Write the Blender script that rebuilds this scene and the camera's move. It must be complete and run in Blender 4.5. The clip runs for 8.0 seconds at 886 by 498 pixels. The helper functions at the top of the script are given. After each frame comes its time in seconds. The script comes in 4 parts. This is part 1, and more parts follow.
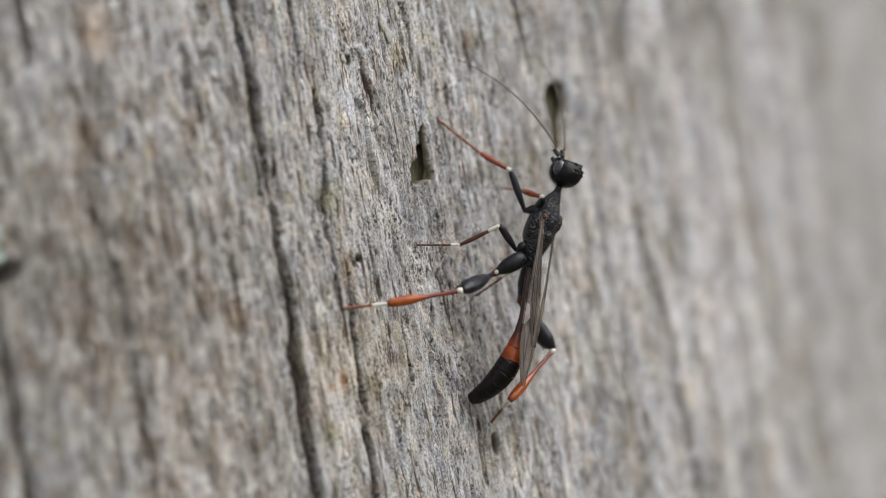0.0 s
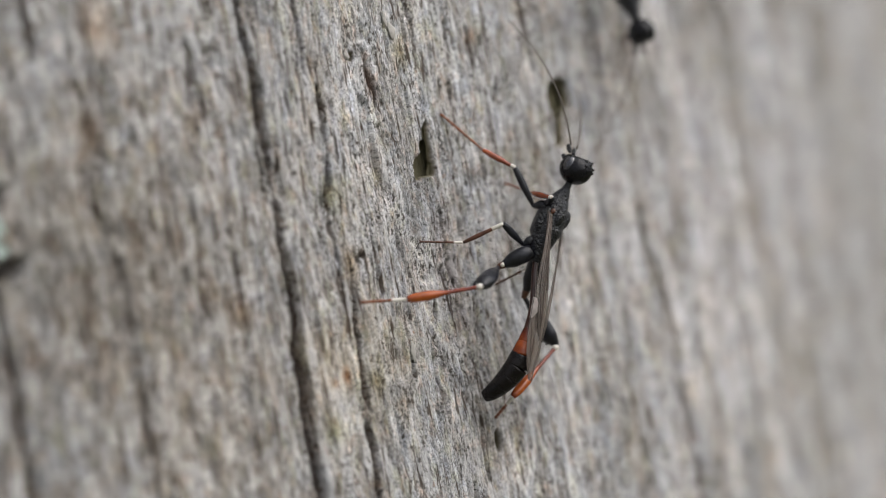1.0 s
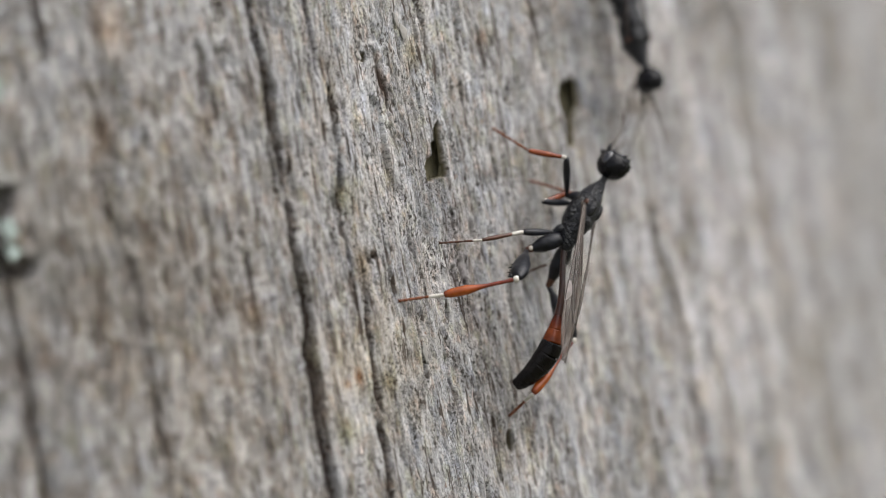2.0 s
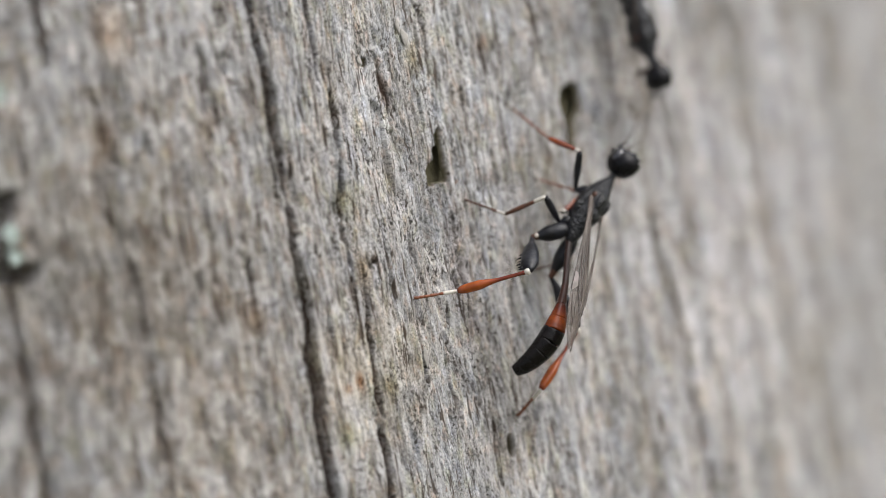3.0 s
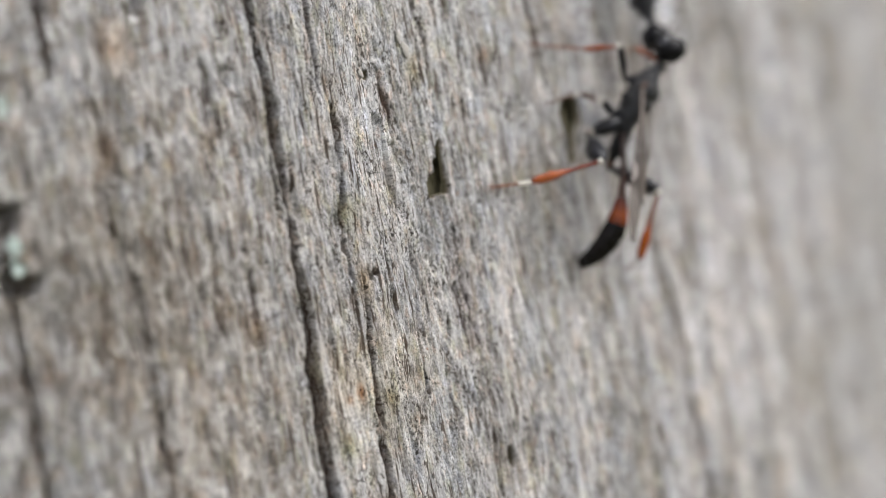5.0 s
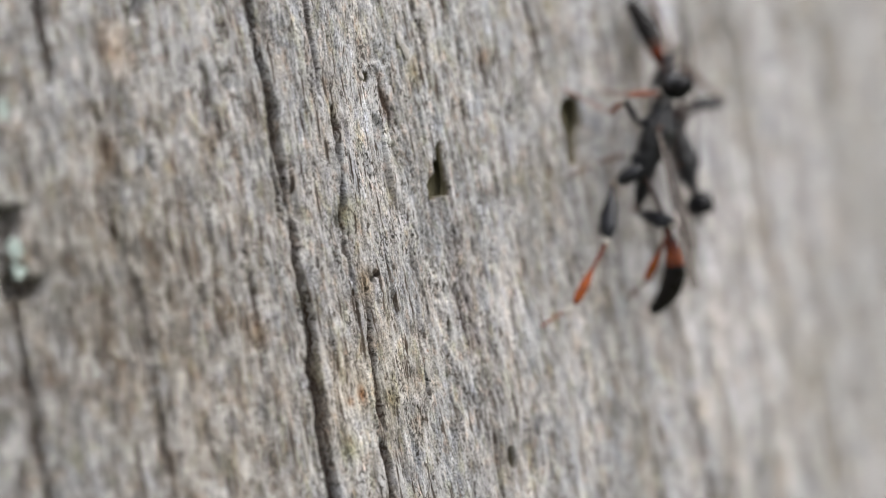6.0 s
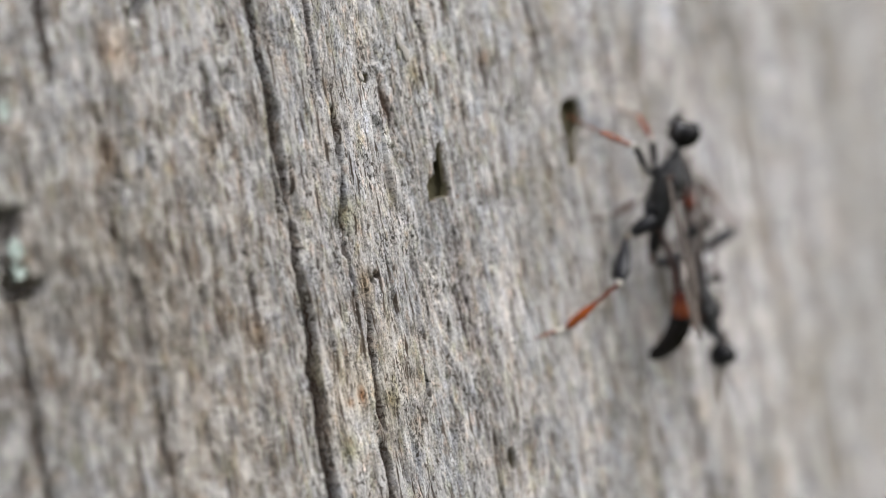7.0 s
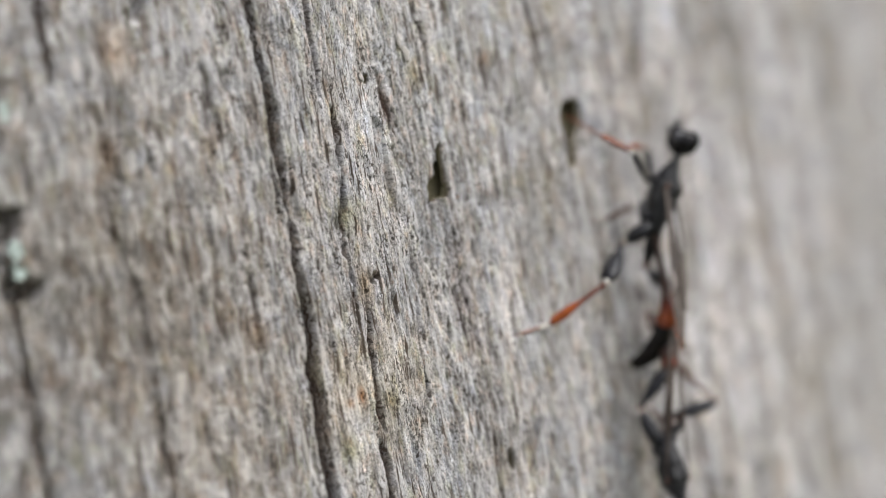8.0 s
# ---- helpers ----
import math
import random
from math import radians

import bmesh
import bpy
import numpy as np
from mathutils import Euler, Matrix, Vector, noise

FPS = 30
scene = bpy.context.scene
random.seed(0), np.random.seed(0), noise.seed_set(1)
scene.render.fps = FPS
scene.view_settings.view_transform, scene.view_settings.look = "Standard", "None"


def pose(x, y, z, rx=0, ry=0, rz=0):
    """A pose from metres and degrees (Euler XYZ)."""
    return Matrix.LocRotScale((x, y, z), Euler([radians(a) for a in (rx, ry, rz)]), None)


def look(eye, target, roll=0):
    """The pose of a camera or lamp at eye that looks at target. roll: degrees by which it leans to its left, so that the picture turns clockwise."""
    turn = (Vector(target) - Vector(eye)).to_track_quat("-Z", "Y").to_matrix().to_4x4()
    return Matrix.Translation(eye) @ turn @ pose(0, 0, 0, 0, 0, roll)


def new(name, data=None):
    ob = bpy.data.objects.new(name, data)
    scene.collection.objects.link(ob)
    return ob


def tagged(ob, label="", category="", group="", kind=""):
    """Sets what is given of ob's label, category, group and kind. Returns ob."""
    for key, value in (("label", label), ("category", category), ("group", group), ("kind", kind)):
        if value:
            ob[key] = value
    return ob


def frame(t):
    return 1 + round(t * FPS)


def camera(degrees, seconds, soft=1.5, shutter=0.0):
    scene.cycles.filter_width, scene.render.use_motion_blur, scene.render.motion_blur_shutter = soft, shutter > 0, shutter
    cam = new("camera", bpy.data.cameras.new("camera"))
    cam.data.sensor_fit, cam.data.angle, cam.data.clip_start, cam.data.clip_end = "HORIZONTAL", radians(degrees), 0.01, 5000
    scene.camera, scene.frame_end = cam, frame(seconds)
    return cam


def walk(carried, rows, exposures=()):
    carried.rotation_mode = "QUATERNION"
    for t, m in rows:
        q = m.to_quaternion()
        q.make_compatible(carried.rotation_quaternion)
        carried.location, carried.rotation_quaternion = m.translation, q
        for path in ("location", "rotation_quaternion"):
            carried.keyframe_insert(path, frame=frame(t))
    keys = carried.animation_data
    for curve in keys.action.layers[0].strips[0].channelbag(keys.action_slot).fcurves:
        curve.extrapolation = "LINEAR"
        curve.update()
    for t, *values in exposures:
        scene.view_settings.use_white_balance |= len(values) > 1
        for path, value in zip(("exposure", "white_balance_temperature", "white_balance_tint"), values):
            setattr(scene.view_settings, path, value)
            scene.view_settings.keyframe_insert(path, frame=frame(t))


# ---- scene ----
# ---- the camera and its path ----
cam = camera(13.2, 8.0, soft=0.9, shutter=0.5)
cam.data.dof.use_dof = True
cam.data.dof.focus_distance = 0.1886
cam.data.dof.aperture_fstop = 14.5

ROLL = -10.0


def seen_from(x, y, z):
    """The lens looks level along +y and leans to its right."""
    return look((x, y, z), (x, y + 1.0, z), ROLL)


walk(cam, [
    (0.0, seen_from(0.059359, -0.262953, -0.000760)),
    (0.5, seen_from(0.059305, -0.262814, -0.000844)),
    (1.0, seen_from(0.059182, -0.262843, -0.000920)),
    (1.5, seen_from(0.058810, -0.262773, -0.000852)),
    (1.7, seen_from(0.058640, -0.262823, -0.000810)),
    (2.8, seen_from(0.058599, -0.263073, -0.000657)),
    (3.0, seen_from(0.058617, -0.263234, -0.000533)),
    (3.5, seen_from(0.058647, -0.263883, -0.000210)),
    (4.0, seen_from(0.058668, -0.264073, -0.000053)),
    (4.5, seen_from(0.058672, -0.264073, 0.000000)),
    (6.0, seen_from(0.058670, -0.264352, 0.000123)),
    (6.5, seen_from(0.058674, -0.264428, 0.000158)),
    (7.0, seen_from(0.058676, -0.264473, 0.000174)),
    (7.5, seen_from(0.058681, -0.264553, 0.000200)),
    (8.0, seen_from(0.058682, -0.264573, 0.000211)),
], exposures=[(0.0, 0.63), (1.0, 0.60), (1.5, 0.56), (1.7, 0.57), (2.8, 0.71), (3.5, 0.78), (8.0, 0.78)])

# ---- world and sun: a bright overcast day ----
SUN_AZIMUTH, SUN_HEIGHT = 115.0, 48.0      # degrees clockwise from +y, and above the horizon
world = bpy.data.worlds.new("overcast_sky")
scene.world = world
world.use_nodes = True
wn = world.node_tree.nodes
sky = wn.new("ShaderNodeTexSky")
sky.sky_type = "NISHITA"
sky.sun_disc = False
sky.sun_elevation = radians(SUN_HEIGHT)
sky.sun_rotation = radians(SUN_AZIMUTH)
sky.dust_density = 4.0
sky.ozone_density = 1.0
wn["Background"].inputs["Strength"].default_value = 0.12
# cloud takes most of the blue out of the sky
cloud = wn.new("ShaderNodeHueSaturation")
cloud.inputs["Saturation"].default_value = 0.30
world.node_tree.links.new(sky.outputs["Color"], cloud.inputs["Color"])
world.node_tree.links.new(cloud.outputs["Color"], wn["Background"].inputs["Color"])

sun_data = bpy.data.lights.new("sun", "SUN")
sun_data.energy = 1.25
sun_data.angle = radians(90)
sun_data.color = (1.0, 0.99, 0.975)
sun = new("sun", sun_data)
az, el = radians(SUN_AZIMUTH), radians(SUN_HEIGHT)
sun_way = Vector((math.sin(az) * math.cos(el), math.cos(az) * math.cos(el), math.sin(el)))
sun.matrix_basis = look(sun_way * 5.0, (0, 0, 0))


# ---- materials ----
def material(name):
    m = bpy.data.materials.new(name)
    m.use_nodes = True
    return m, m.node_tree.nodes, m.node_tree.links, m.node_tree.nodes["Principled BSDF"]


def noise_node(nodes, links, vector, scale, detail=3.0, rough=0.55, stretch=(1, 1, 1)):
    mp = nodes.new("ShaderNodeMapping")
    mp.inputs["Scale"].default_value = stretch
    links.new(vector, mp.inputs["Vector"])
    n = nodes.new("ShaderNodeTexNoise")
    n.inputs["Scale"].default_value = scale
    n.inputs["Detail"].default_value = detail
    n.inputs["Roughness"].default_value = rough
    links.new(mp.outputs["Vector"], n.inputs["Vector"])
    return n.outputs["Fac"]


def ramp(nodes, links, fac, *stops):
    r = nodes.new("ShaderNodeValToRGB")
    while len(r.color_ramp.elements) < len(stops):
        r.color_ramp.elements.new(0.5)
    for e, (p, c) in zip(r.color_ramp.elements, stops):
        e.position = p
        e.color = (*c, 1.0) if len(c) == 3 else c
    links.new(fac, r.inputs["Fac"])
    return r.outputs["Color"]


def grey(v):
    return (v, v, v)


def mixed(nodes, links, fac, a, b, blend="MIX"):
    m = nodes.new("ShaderNodeMix")
    m.data_type, m.blend_type = "RGBA", blend
    for socket, value in ((m.inputs[0], fac), (m.inputs[6], a), (m.inputs[7], b)):
        if isinstance(value, float):
            socket.default_value = value
        elif isinstance(value, tuple):
            socket.default_value = (*value, 1.0)
        else:
            links.new(value, socket)
    return m.outputs[2]


# stains on the post: place in mm, reach, how much longer than wide, tone, strength
# two broad ones paint uneven light too: left side darker, right side lighter
STAINS_AND_SHADING = (
    (-17.5, 2.2, 6.5, 1.0, (0.76, 0.735, 0.68), 0.8), (-13.0, -6.5, 6.0, 1.0, (1.0, 0.965, 0.91), 0.9), (22.0, 1.0, 14.0, 1.0, (1.09, 1.085, 1.095), 1.0),
    (-16.5, 0.0, 13.0, 1.0, (0.83, 0.80, 0.77), 1.0), (-4.0, -6.0, 3.5, 1.0, (1.06, 1.0, 0.88), 0.9), (-2.6, -3.6, 3.2, 1.0, (1.20, 1.19, 1.18), 1.0),
    (1.5, 10.5, 5.0, 1.3, (1.17, 1.17, 1.16), 1.0), (-6.5, -6.2, 1.8, 2.4, (1.25, 1.23, 1.20), 1.0), (8.5, -4.5, 3.2, 1.6, (1.12, 1.12, 1.11), 1.0), (4.7, -3.2, 1.7, 2.2, (1.24, 1.24, 1.25), 1.0),
    (14.3, -4.2, 1.5, 3.0, (1.14, 1.14, 1.15), 1.0), (21.3, -6.5, 1.5, 4.5, (1.26, 1.26, 1.27), 1.0), (20.0, -9.0, 8.0, 1.2, (1.10, 1.10, 1.10), 1.0),
    (30.0, 2.0, 2.4, 4.0, (1.12, 1.14, 1.17), 1.0), (27.0, -8.5, 1.6, 5.0, (0.88, 0.85, 0.79), 1.0), (25.5, 8.0, 2.4, 2.6, (0.84, 0.84, 0.83), 1.0),
    (37.0, 6.0, 2.5, 4.0, (0.86, 0.86, 0.86), 1.0), (2.2, -8.4, 2.6, 2.0, (0.80, 0.78, 0.76), 0.9), (1.9, -1.8, 0.9, 4.5, (0.74, 0.70, 0.70), 0.9),
    (-15.5, 12.2, 1.1, 1.5, (0.92, 0.76, 0.62), 0.9), (-16.7, 7.4, 0.8, 1.4, (0.95, 0.80, 0.68), 0.9), (-11.2, 3.9, 0.9, 1.3, (1.22, 1.20, 1.18), 1.0),
    (-10.6, -2.3, 0.7, 1.4, (0.95, 0.78, 0.62), 0.9), (8.2, 2.0, 1.6, 3.0, (0.84, 0.82, 0.78), 0.9), (11.5, 0.5, 1.2, 3.5, (1.12, 1.11, 1.08), 1.0),
    (-5.45, -6.2, 0.32, 1.6, (0.62, 0.34, 0.18), 0.95), (-6.2, -6.45, 0.30, 1.0, (0.80, 0.58, 0.42), 0.95), (-0.95, 7.6, 0.42, 3.4, (0.50, 0.38, 0.31), 0.95),
    (1.0, 9.0, 0.55, 1.6, (0.74, 0.66, 0.46), 0.95), (-3.8, -6.7, 0.45, 1.5, (0.78, 0.74, 0.55), 0.95), (-6.6, -8.7, 0.6, 1.5, (0.82, 0.82, 0.62), 0.95),
    (5.9, 9.4, 0.30, 1.6, (0.88, 0.68, 0.54), 0.9), (-4.4, 2.6, 0.8, 1.3, (0.86, 0.84, 0.64), 0.9), (-4.1, -0.9, 0.5, 2.2, (0.92, 0.78, 0.58), 0.9))


def weathered_wood():
    """Silver-grey, split and mould-flecked old wood; its map runs in millimetres across and along the grain."""
    m, nodes, links, bsdf = material("weathered_wood")
    uv = nodes.new("ShaderNodeUVMap")
    uv.uv_map = "grain"
    flat = uv.outputs["UV"]

    def math_node(kind, a, b, c=None):
        n = nodes.new("ShaderNodeMath")
        n.operation = kind
        for socket, value in zip(n.inputs, (a, b, c)):
            if isinstance(value, float):
                socket.default_value = value
            elif value is not None:
                links.new(value, socket)
        return n.outputs[0]

    # the grain wavers
    sway = math_node("MULTIPLY_ADD", noise_node(nodes, links, flat, 1.0, 1, 0.5, (0.30, 0.10, 1)), 0.8, -0.40)
    sway = math_node("ADD", sway, math_node("MULTIPLY_ADD", noise_node(nodes, links, flat, 1.0, 1, 0.5, (1.1, 0.30, 1)), 0.13, -0.065))
    shift = nodes.new("ShaderNodeCombineXYZ")
    links.new(sway, shift.inputs["X"])
    wavy = nodes.new("ShaderNodeVectorMath")
    wavy.operation = "ADD"
    links.new(flat, wavy.inputs[0])
    links.new(shift.outputs[0], wavy.inputs[1])
    v = wavy.outputs[0]

    def field(across, along_grain, detail=3, rough=0.55):
        return noise_node(nodes, links, v, 1.0, detail, rough, (across, along_grain, 1))

    def times(col, fac, *stops):
        return mixed(nodes, links, 1.0, col, ramp(nodes, links, fac, *[(p, grey(c) if isinstance(c, float) else c) for p, c in stops]), "MULTIPLY")

    def mask(fac, a, b, top=1.0):
        return ramp(nodes, links, fac, (a, grey(0.0)), (b, grey(top)))

    blotch, streak, mottle = field(0.85, 0.45, 4), field(1.9, 0.28, 4, 0.62), field(2.1, 1.0, 4, 0.64)
    fibre, hair, crumb = field(6.5, 1.0, 4, 0.64), field(14.0, 6.0, 4, 0.72), field(10.0, 7.5, 3, 0.66)
    # silver-grey ground in long streaks
    col = ramp(nodes, links, streak, (0.30, (0.292, 0.285, 0.281)), (0.43, (0.372, 0.371, 0.374)), (0.55, (0.433, 0.438, 0.452)), (0.70, (0.51, 0.52, 0.54)))
    col = times(col, blotch, (0.33, 0.70), (0.47, 0.97), (0.62, 1.10), (0.72, 1.22))
    col = times(col, field(0.34, 0.075, 2, 0.5), (0.34, 0.80), (0.50, 1.0), (0.66, 1.16))
    col = times(col, field(0.75, 0.060, 2, 0.5), (0.33, 0.86), (0.5, 1.0), (0.67, 1.12))
    # the side that the rain runs down is streaked more strongly
    across_post = nodes.new("ShaderNodeSeparateXYZ")
    links.new(flat, across_post.inputs[0])
    wet = ramp(nodes, links, math_node("MULTIPLY_ADD", across_post.outputs["X"], 0.05, -0.15), (0.15, grey(0.0)), (0.6, grey(1.0)))
    run = times((1.0, 1.0, 1.0), field(0.40, 0.035, 2, 0.5), (0.36, (0.80, 0.765, 0.71)), (0.5, 1.0), (0.64, (1.19, 1.20, 1.23)))
    run = times(run, field(0.9, 0.05, 2, 0.5), (0.34, 0.78), (0.5, 1.0), (0.66, 1.22))
    col = mixed(nodes, links, wet, col, mixed(nodes, links, 1.0, col, run, "MULTIPLY"))
    col = times(col, mottle, (0.36, 0.62), (0.46, 0.95), (0.56, 1.06), (0.66, 1.36))
    # grain
    fine = ramp(nodes, links, fibre, (0.33, grey(0.45)), (0.44, grey(0.93)), (0.60, grey(1.09)), (0.72, grey(1.24)))
    thin = ramp(nodes, links, hair, (0.36, grey(0.34)), (0.455, grey(0.92)), (0.55, grey(1.06)), (0.66, grey(1.34)))
    col = mixed(nodes, links, 0.9, col, fine, "MULTIPLY")
    col = mixed(nodes, links, 0.9, col, thin, "MULTIPLY")
    col = times(col, crumb, (0.37, 0.54), (0.45, 0.95), (0.62, 1.14))
    # drifts of hue: lilac-grey, rust and olive
    col = times(col, field(2.4, 0.9, 4, 0.6), (0.34, (1.12, 0.96, 0.87)), (0.46, (1.01, 1.0, 0.99)), (0.54, (1.0, 1.0, 1.02)), (0.66, (0.97, 0.99, 1.09)))
    col = mixed(nodes, links, mask(field(1.5, 0.55, 4, 0.6), 0.53, 0.64, 0.8), col, mixed(nodes, links, 1.0, col, (0.94, 0.94, 0.77), "MULTIPLY"))
    col = mixed(nodes, links, mask(field(3.4, 1.2, 4, 0.65), 0.655, 0.70, 0.7), col, (0.26, 0.15, 0.085))
    col = mixed(nodes, links, mask(field(0.60, 0.22), 0.42, 0.62, 0.6), col, mixed(nodes, links, 1.0, col, (1.08, 0.97, 0.85), "MULTIPLY"))
    # bleached strips, smooth and pale with a lilac cast
    bleach = mask(field(1.5, 0.22, 4, 0.62), 0.54, 0.62, 0.72)
    col = mixed(nodes, links, bleach, col, mixed(nodes, links, 0.55, (0.52, 0.515, 0.525), mixed(nodes, links, 1.0, fine, thin, "MULTIPLY"), "MULTIPLY"))
    crust = mask(field(0.62, 0.42, 5, 0.65), 0.58, 0.64, 0.40)
    col = mixed(nodes, links, crust, col, mixed(nodes, links, 0.5, ramp(nodes, links, crumb, (0.34, grey(0.34)), (0.6, grey(0.62))), (0.53, 0.525, 0.53)))
    # the drier side is blotched with pale lime and brown rot
    dry = ramp(nodes, links, math_node("MULTIPLY_ADD", across_post.outputs["X"], -0.08, -0.35), (0.1, grey(0.15)), (0.6, grey(1.0)))
    rot = math_node("MULTIPLY", mask(field(0.95, 0.50, 3, 0.6), 0.53, 0.66), dry)
    col = mixed(nodes, links, rot, col, mixed(nodes, links, 1.0, col, (0.70, 0.63, 0.565), "MULTIPLY"))
    lime = math_node("MULTIPLY", mask(field(1.15, 0.65, 3, 0.6), 0.54, 0.63, 0.85), dry)
    col = mixed(nodes, links, lime, col, mixed(nodes, links, 0.7, (0.66, 0.655, 0.66), thin, "MULTIPLY"))
    # mould: flecks that crowd together along the grain and leave other strips clean
    crowd = math_node("MULTIPLY", mask(field(0.85, 0.36, 3, 0.55), 0.43, 0.57), mask(field(3.2, 0.40, 3, 0.55), 0.40, 0.52))
    fleck = math_node("MULTIPLY", mask(field(8.5, 4.0, 3, 0.62), 0.510, 0.555), crowd)
    col = mixed(nodes, links, math_node("MULTIPLY", fleck, 0.92), col, (0.050, 0.044, 0.040))
    pit = math_node("MULTIPLY", mask(field(5.0, 1.7, 3, 0.62), 0.580, 0.625), mask(field(1.1, 0.4, 2, 0.5), 0.42, 0.55))
    col = mixed(nodes, links, math_node("MULTIPLY", pit, 0.9), col, (0.062, 0.050, 0.042))
    col = mixed(nodes, links, mask(field(4.2, 2.3, 3, 0.6), 0.615, 0.67, 0.7), col, (0.52, 0.505, 0.50))
    # dirt in hairline splits, short and long
    for across, along_grain, a, b in ((4.8, 0.30, 0.350, 0.388), (3.2, 0.17, 0.335, 0.357)):
        col = mixed(nodes, links, ramp(nodes, links, field(across, along_grain, 3, 0.5), (a, grey(0.92)), (b, grey(0.0))), col, (0.072, 0.056, 0.046))

    def tone_patch(col, s0, z0, size, tall, tone, strength):
        """A patch with a ragged edge, mm."""
        far = nodes.new("ShaderNodeVectorMath")
        far.operation = "MULTIPLY_ADD"
        links.new(flat, far.inputs[0])
        far.inputs[1].default_value = (1.0, 1.0 / tall, 0.0)
        far.inputs[2].default_value = (-s0, -z0 / tall, 0.0)
        reach = nodes.new("ShaderNodeVectorMath")
        reach.operation = "LENGTH"
        links.new(far.outputs[0], reach.inputs[0])
        ragged = math_node("MULTIPLY_ADD", blotch if size > 1 else mottle, size * 1.4, reach.outputs["Value"])
        edge = ramp(nodes, links, math_node("MULTIPLY", ragged, 0.32 / size), (0.28, grey(strength)), (0.62, grey(0.0)))
        return mixed(nodes, links, edge, col, mixed(nodes, links, 1.0, col, tone, "MULTIPLY"))
    for spot in STAINS_AND_SHADING:
        col = tone_patch(col, *spot)
    # brown inner wood of the splits, with their shade darkened into the colour
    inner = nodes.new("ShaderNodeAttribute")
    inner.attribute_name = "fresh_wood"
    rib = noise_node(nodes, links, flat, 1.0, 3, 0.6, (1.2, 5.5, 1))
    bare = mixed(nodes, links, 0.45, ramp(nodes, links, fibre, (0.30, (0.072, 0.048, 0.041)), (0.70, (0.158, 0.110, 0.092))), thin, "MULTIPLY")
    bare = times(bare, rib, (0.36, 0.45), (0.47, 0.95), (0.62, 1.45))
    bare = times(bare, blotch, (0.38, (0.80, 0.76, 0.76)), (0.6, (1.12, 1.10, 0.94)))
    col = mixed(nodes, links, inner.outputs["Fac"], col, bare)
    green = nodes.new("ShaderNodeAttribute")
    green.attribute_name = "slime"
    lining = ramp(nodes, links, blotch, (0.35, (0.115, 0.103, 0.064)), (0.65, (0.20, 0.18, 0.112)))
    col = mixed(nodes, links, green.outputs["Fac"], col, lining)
    links.new(col, bsdf.inputs["Base Color"])
    bsdf.inputs["Roughness"].default_value = 0.86
    bsdf.inputs["Specular IOR Level"].default_value = 0.25
    height = mixed(nodes, links, 0.45, ramp(nodes, links, fibre, (0.3, grey(0)), (0.7, grey(1))), ramp(nodes, links, hair, (0.3, grey(0)), (0.7, grey(1))))
    bump = nodes.new("ShaderNodeBump")
    bump.inputs["Strength"].default_value = 1.0
    bump.inputs["Distance"].default_value = 0.00008
    links.new(height, bump.inputs["Height"])
    links.new(bump.outputs["Normal"], bsdf.inputs["Normal"])
    return m


def chitin(name, dark, light, rough, bumpy, scale=5000.0, coat=0.0, shine=0.5, deep=0.00006):
    """Insect cuticle: two tones, fine pits."""
    m, nodes, links, bsdf = material(name)
    co = nodes.new("ShaderNodeTexCoord").outputs["Object"]
    a = noise_node(nodes, links, co, scale * 0.25, 3)
    b = noise_node(nodes, links, co, scale, 2)
    links.new(ramp(nodes, links, a, (0.35, dark), (0.68, light)), bsdf.inputs["Base Color"])
    bsdf.inputs["Roughness"].default_value = rough
    bsdf.inputs["Coat Weight"].default_value = coat
    bsdf.inputs["Specular IOR Level"].default_value = shine
    bump = nodes.new("ShaderNodeBump")
    bump.inputs["Strength"].default_value = bumpy
    bump.inputs["Distance"].default_value = deep
    links.new(b, bump.inputs["Height"])
    links.new(bump.outputs["Normal"], bsdf.inputs["Normal"])
    return m


def wing_membrane():
    m, nodes, links, bsdf = material("smoky_wing")
    co = nodes.new("ShaderNodeTexCoord").outputs["Object"]
    a = noise_node(nodes, links, co, 900, 3, 0.5, (0.3, 1, 1))
    links.new(ramp(nodes, links, a, (0.35, (0.075, 0.060, 0.052)), (0.65, (0.195, 0.160, 0.138))), bsdf.inputs["Base Color"])
    bsdf.inputs["Roughness"].default_value = 0.30
    bsdf.inputs["Alpha"].default_value = 0.60
    return m


def ground_matter():
    m, nodes, links, bsdf = material("meadow_ground")
    co = nodes.new("ShaderNodeTexCoord").outputs["Object"]
    a = noise_node(nodes, links, co, 3.0, 6)
    b = noise_node(nodes, links, co, 40.0, 4)
    col = mixed(nodes, links, 0.5, ramp(nodes, links, a, (0.35, (0.05, 0.06, 0.025)), (0.65, (0.13, 0.13, 0.06))),
                ramp(nodes, links, b, (0.3, (0.05, 0.05, 0.03)), (0.7, (0.16, 0.15, 0.09))))
    links.new(col, bsdf.inputs["Base Color"])
    bsdf.inputs["Roughness"].default_value = 0.95
    return m


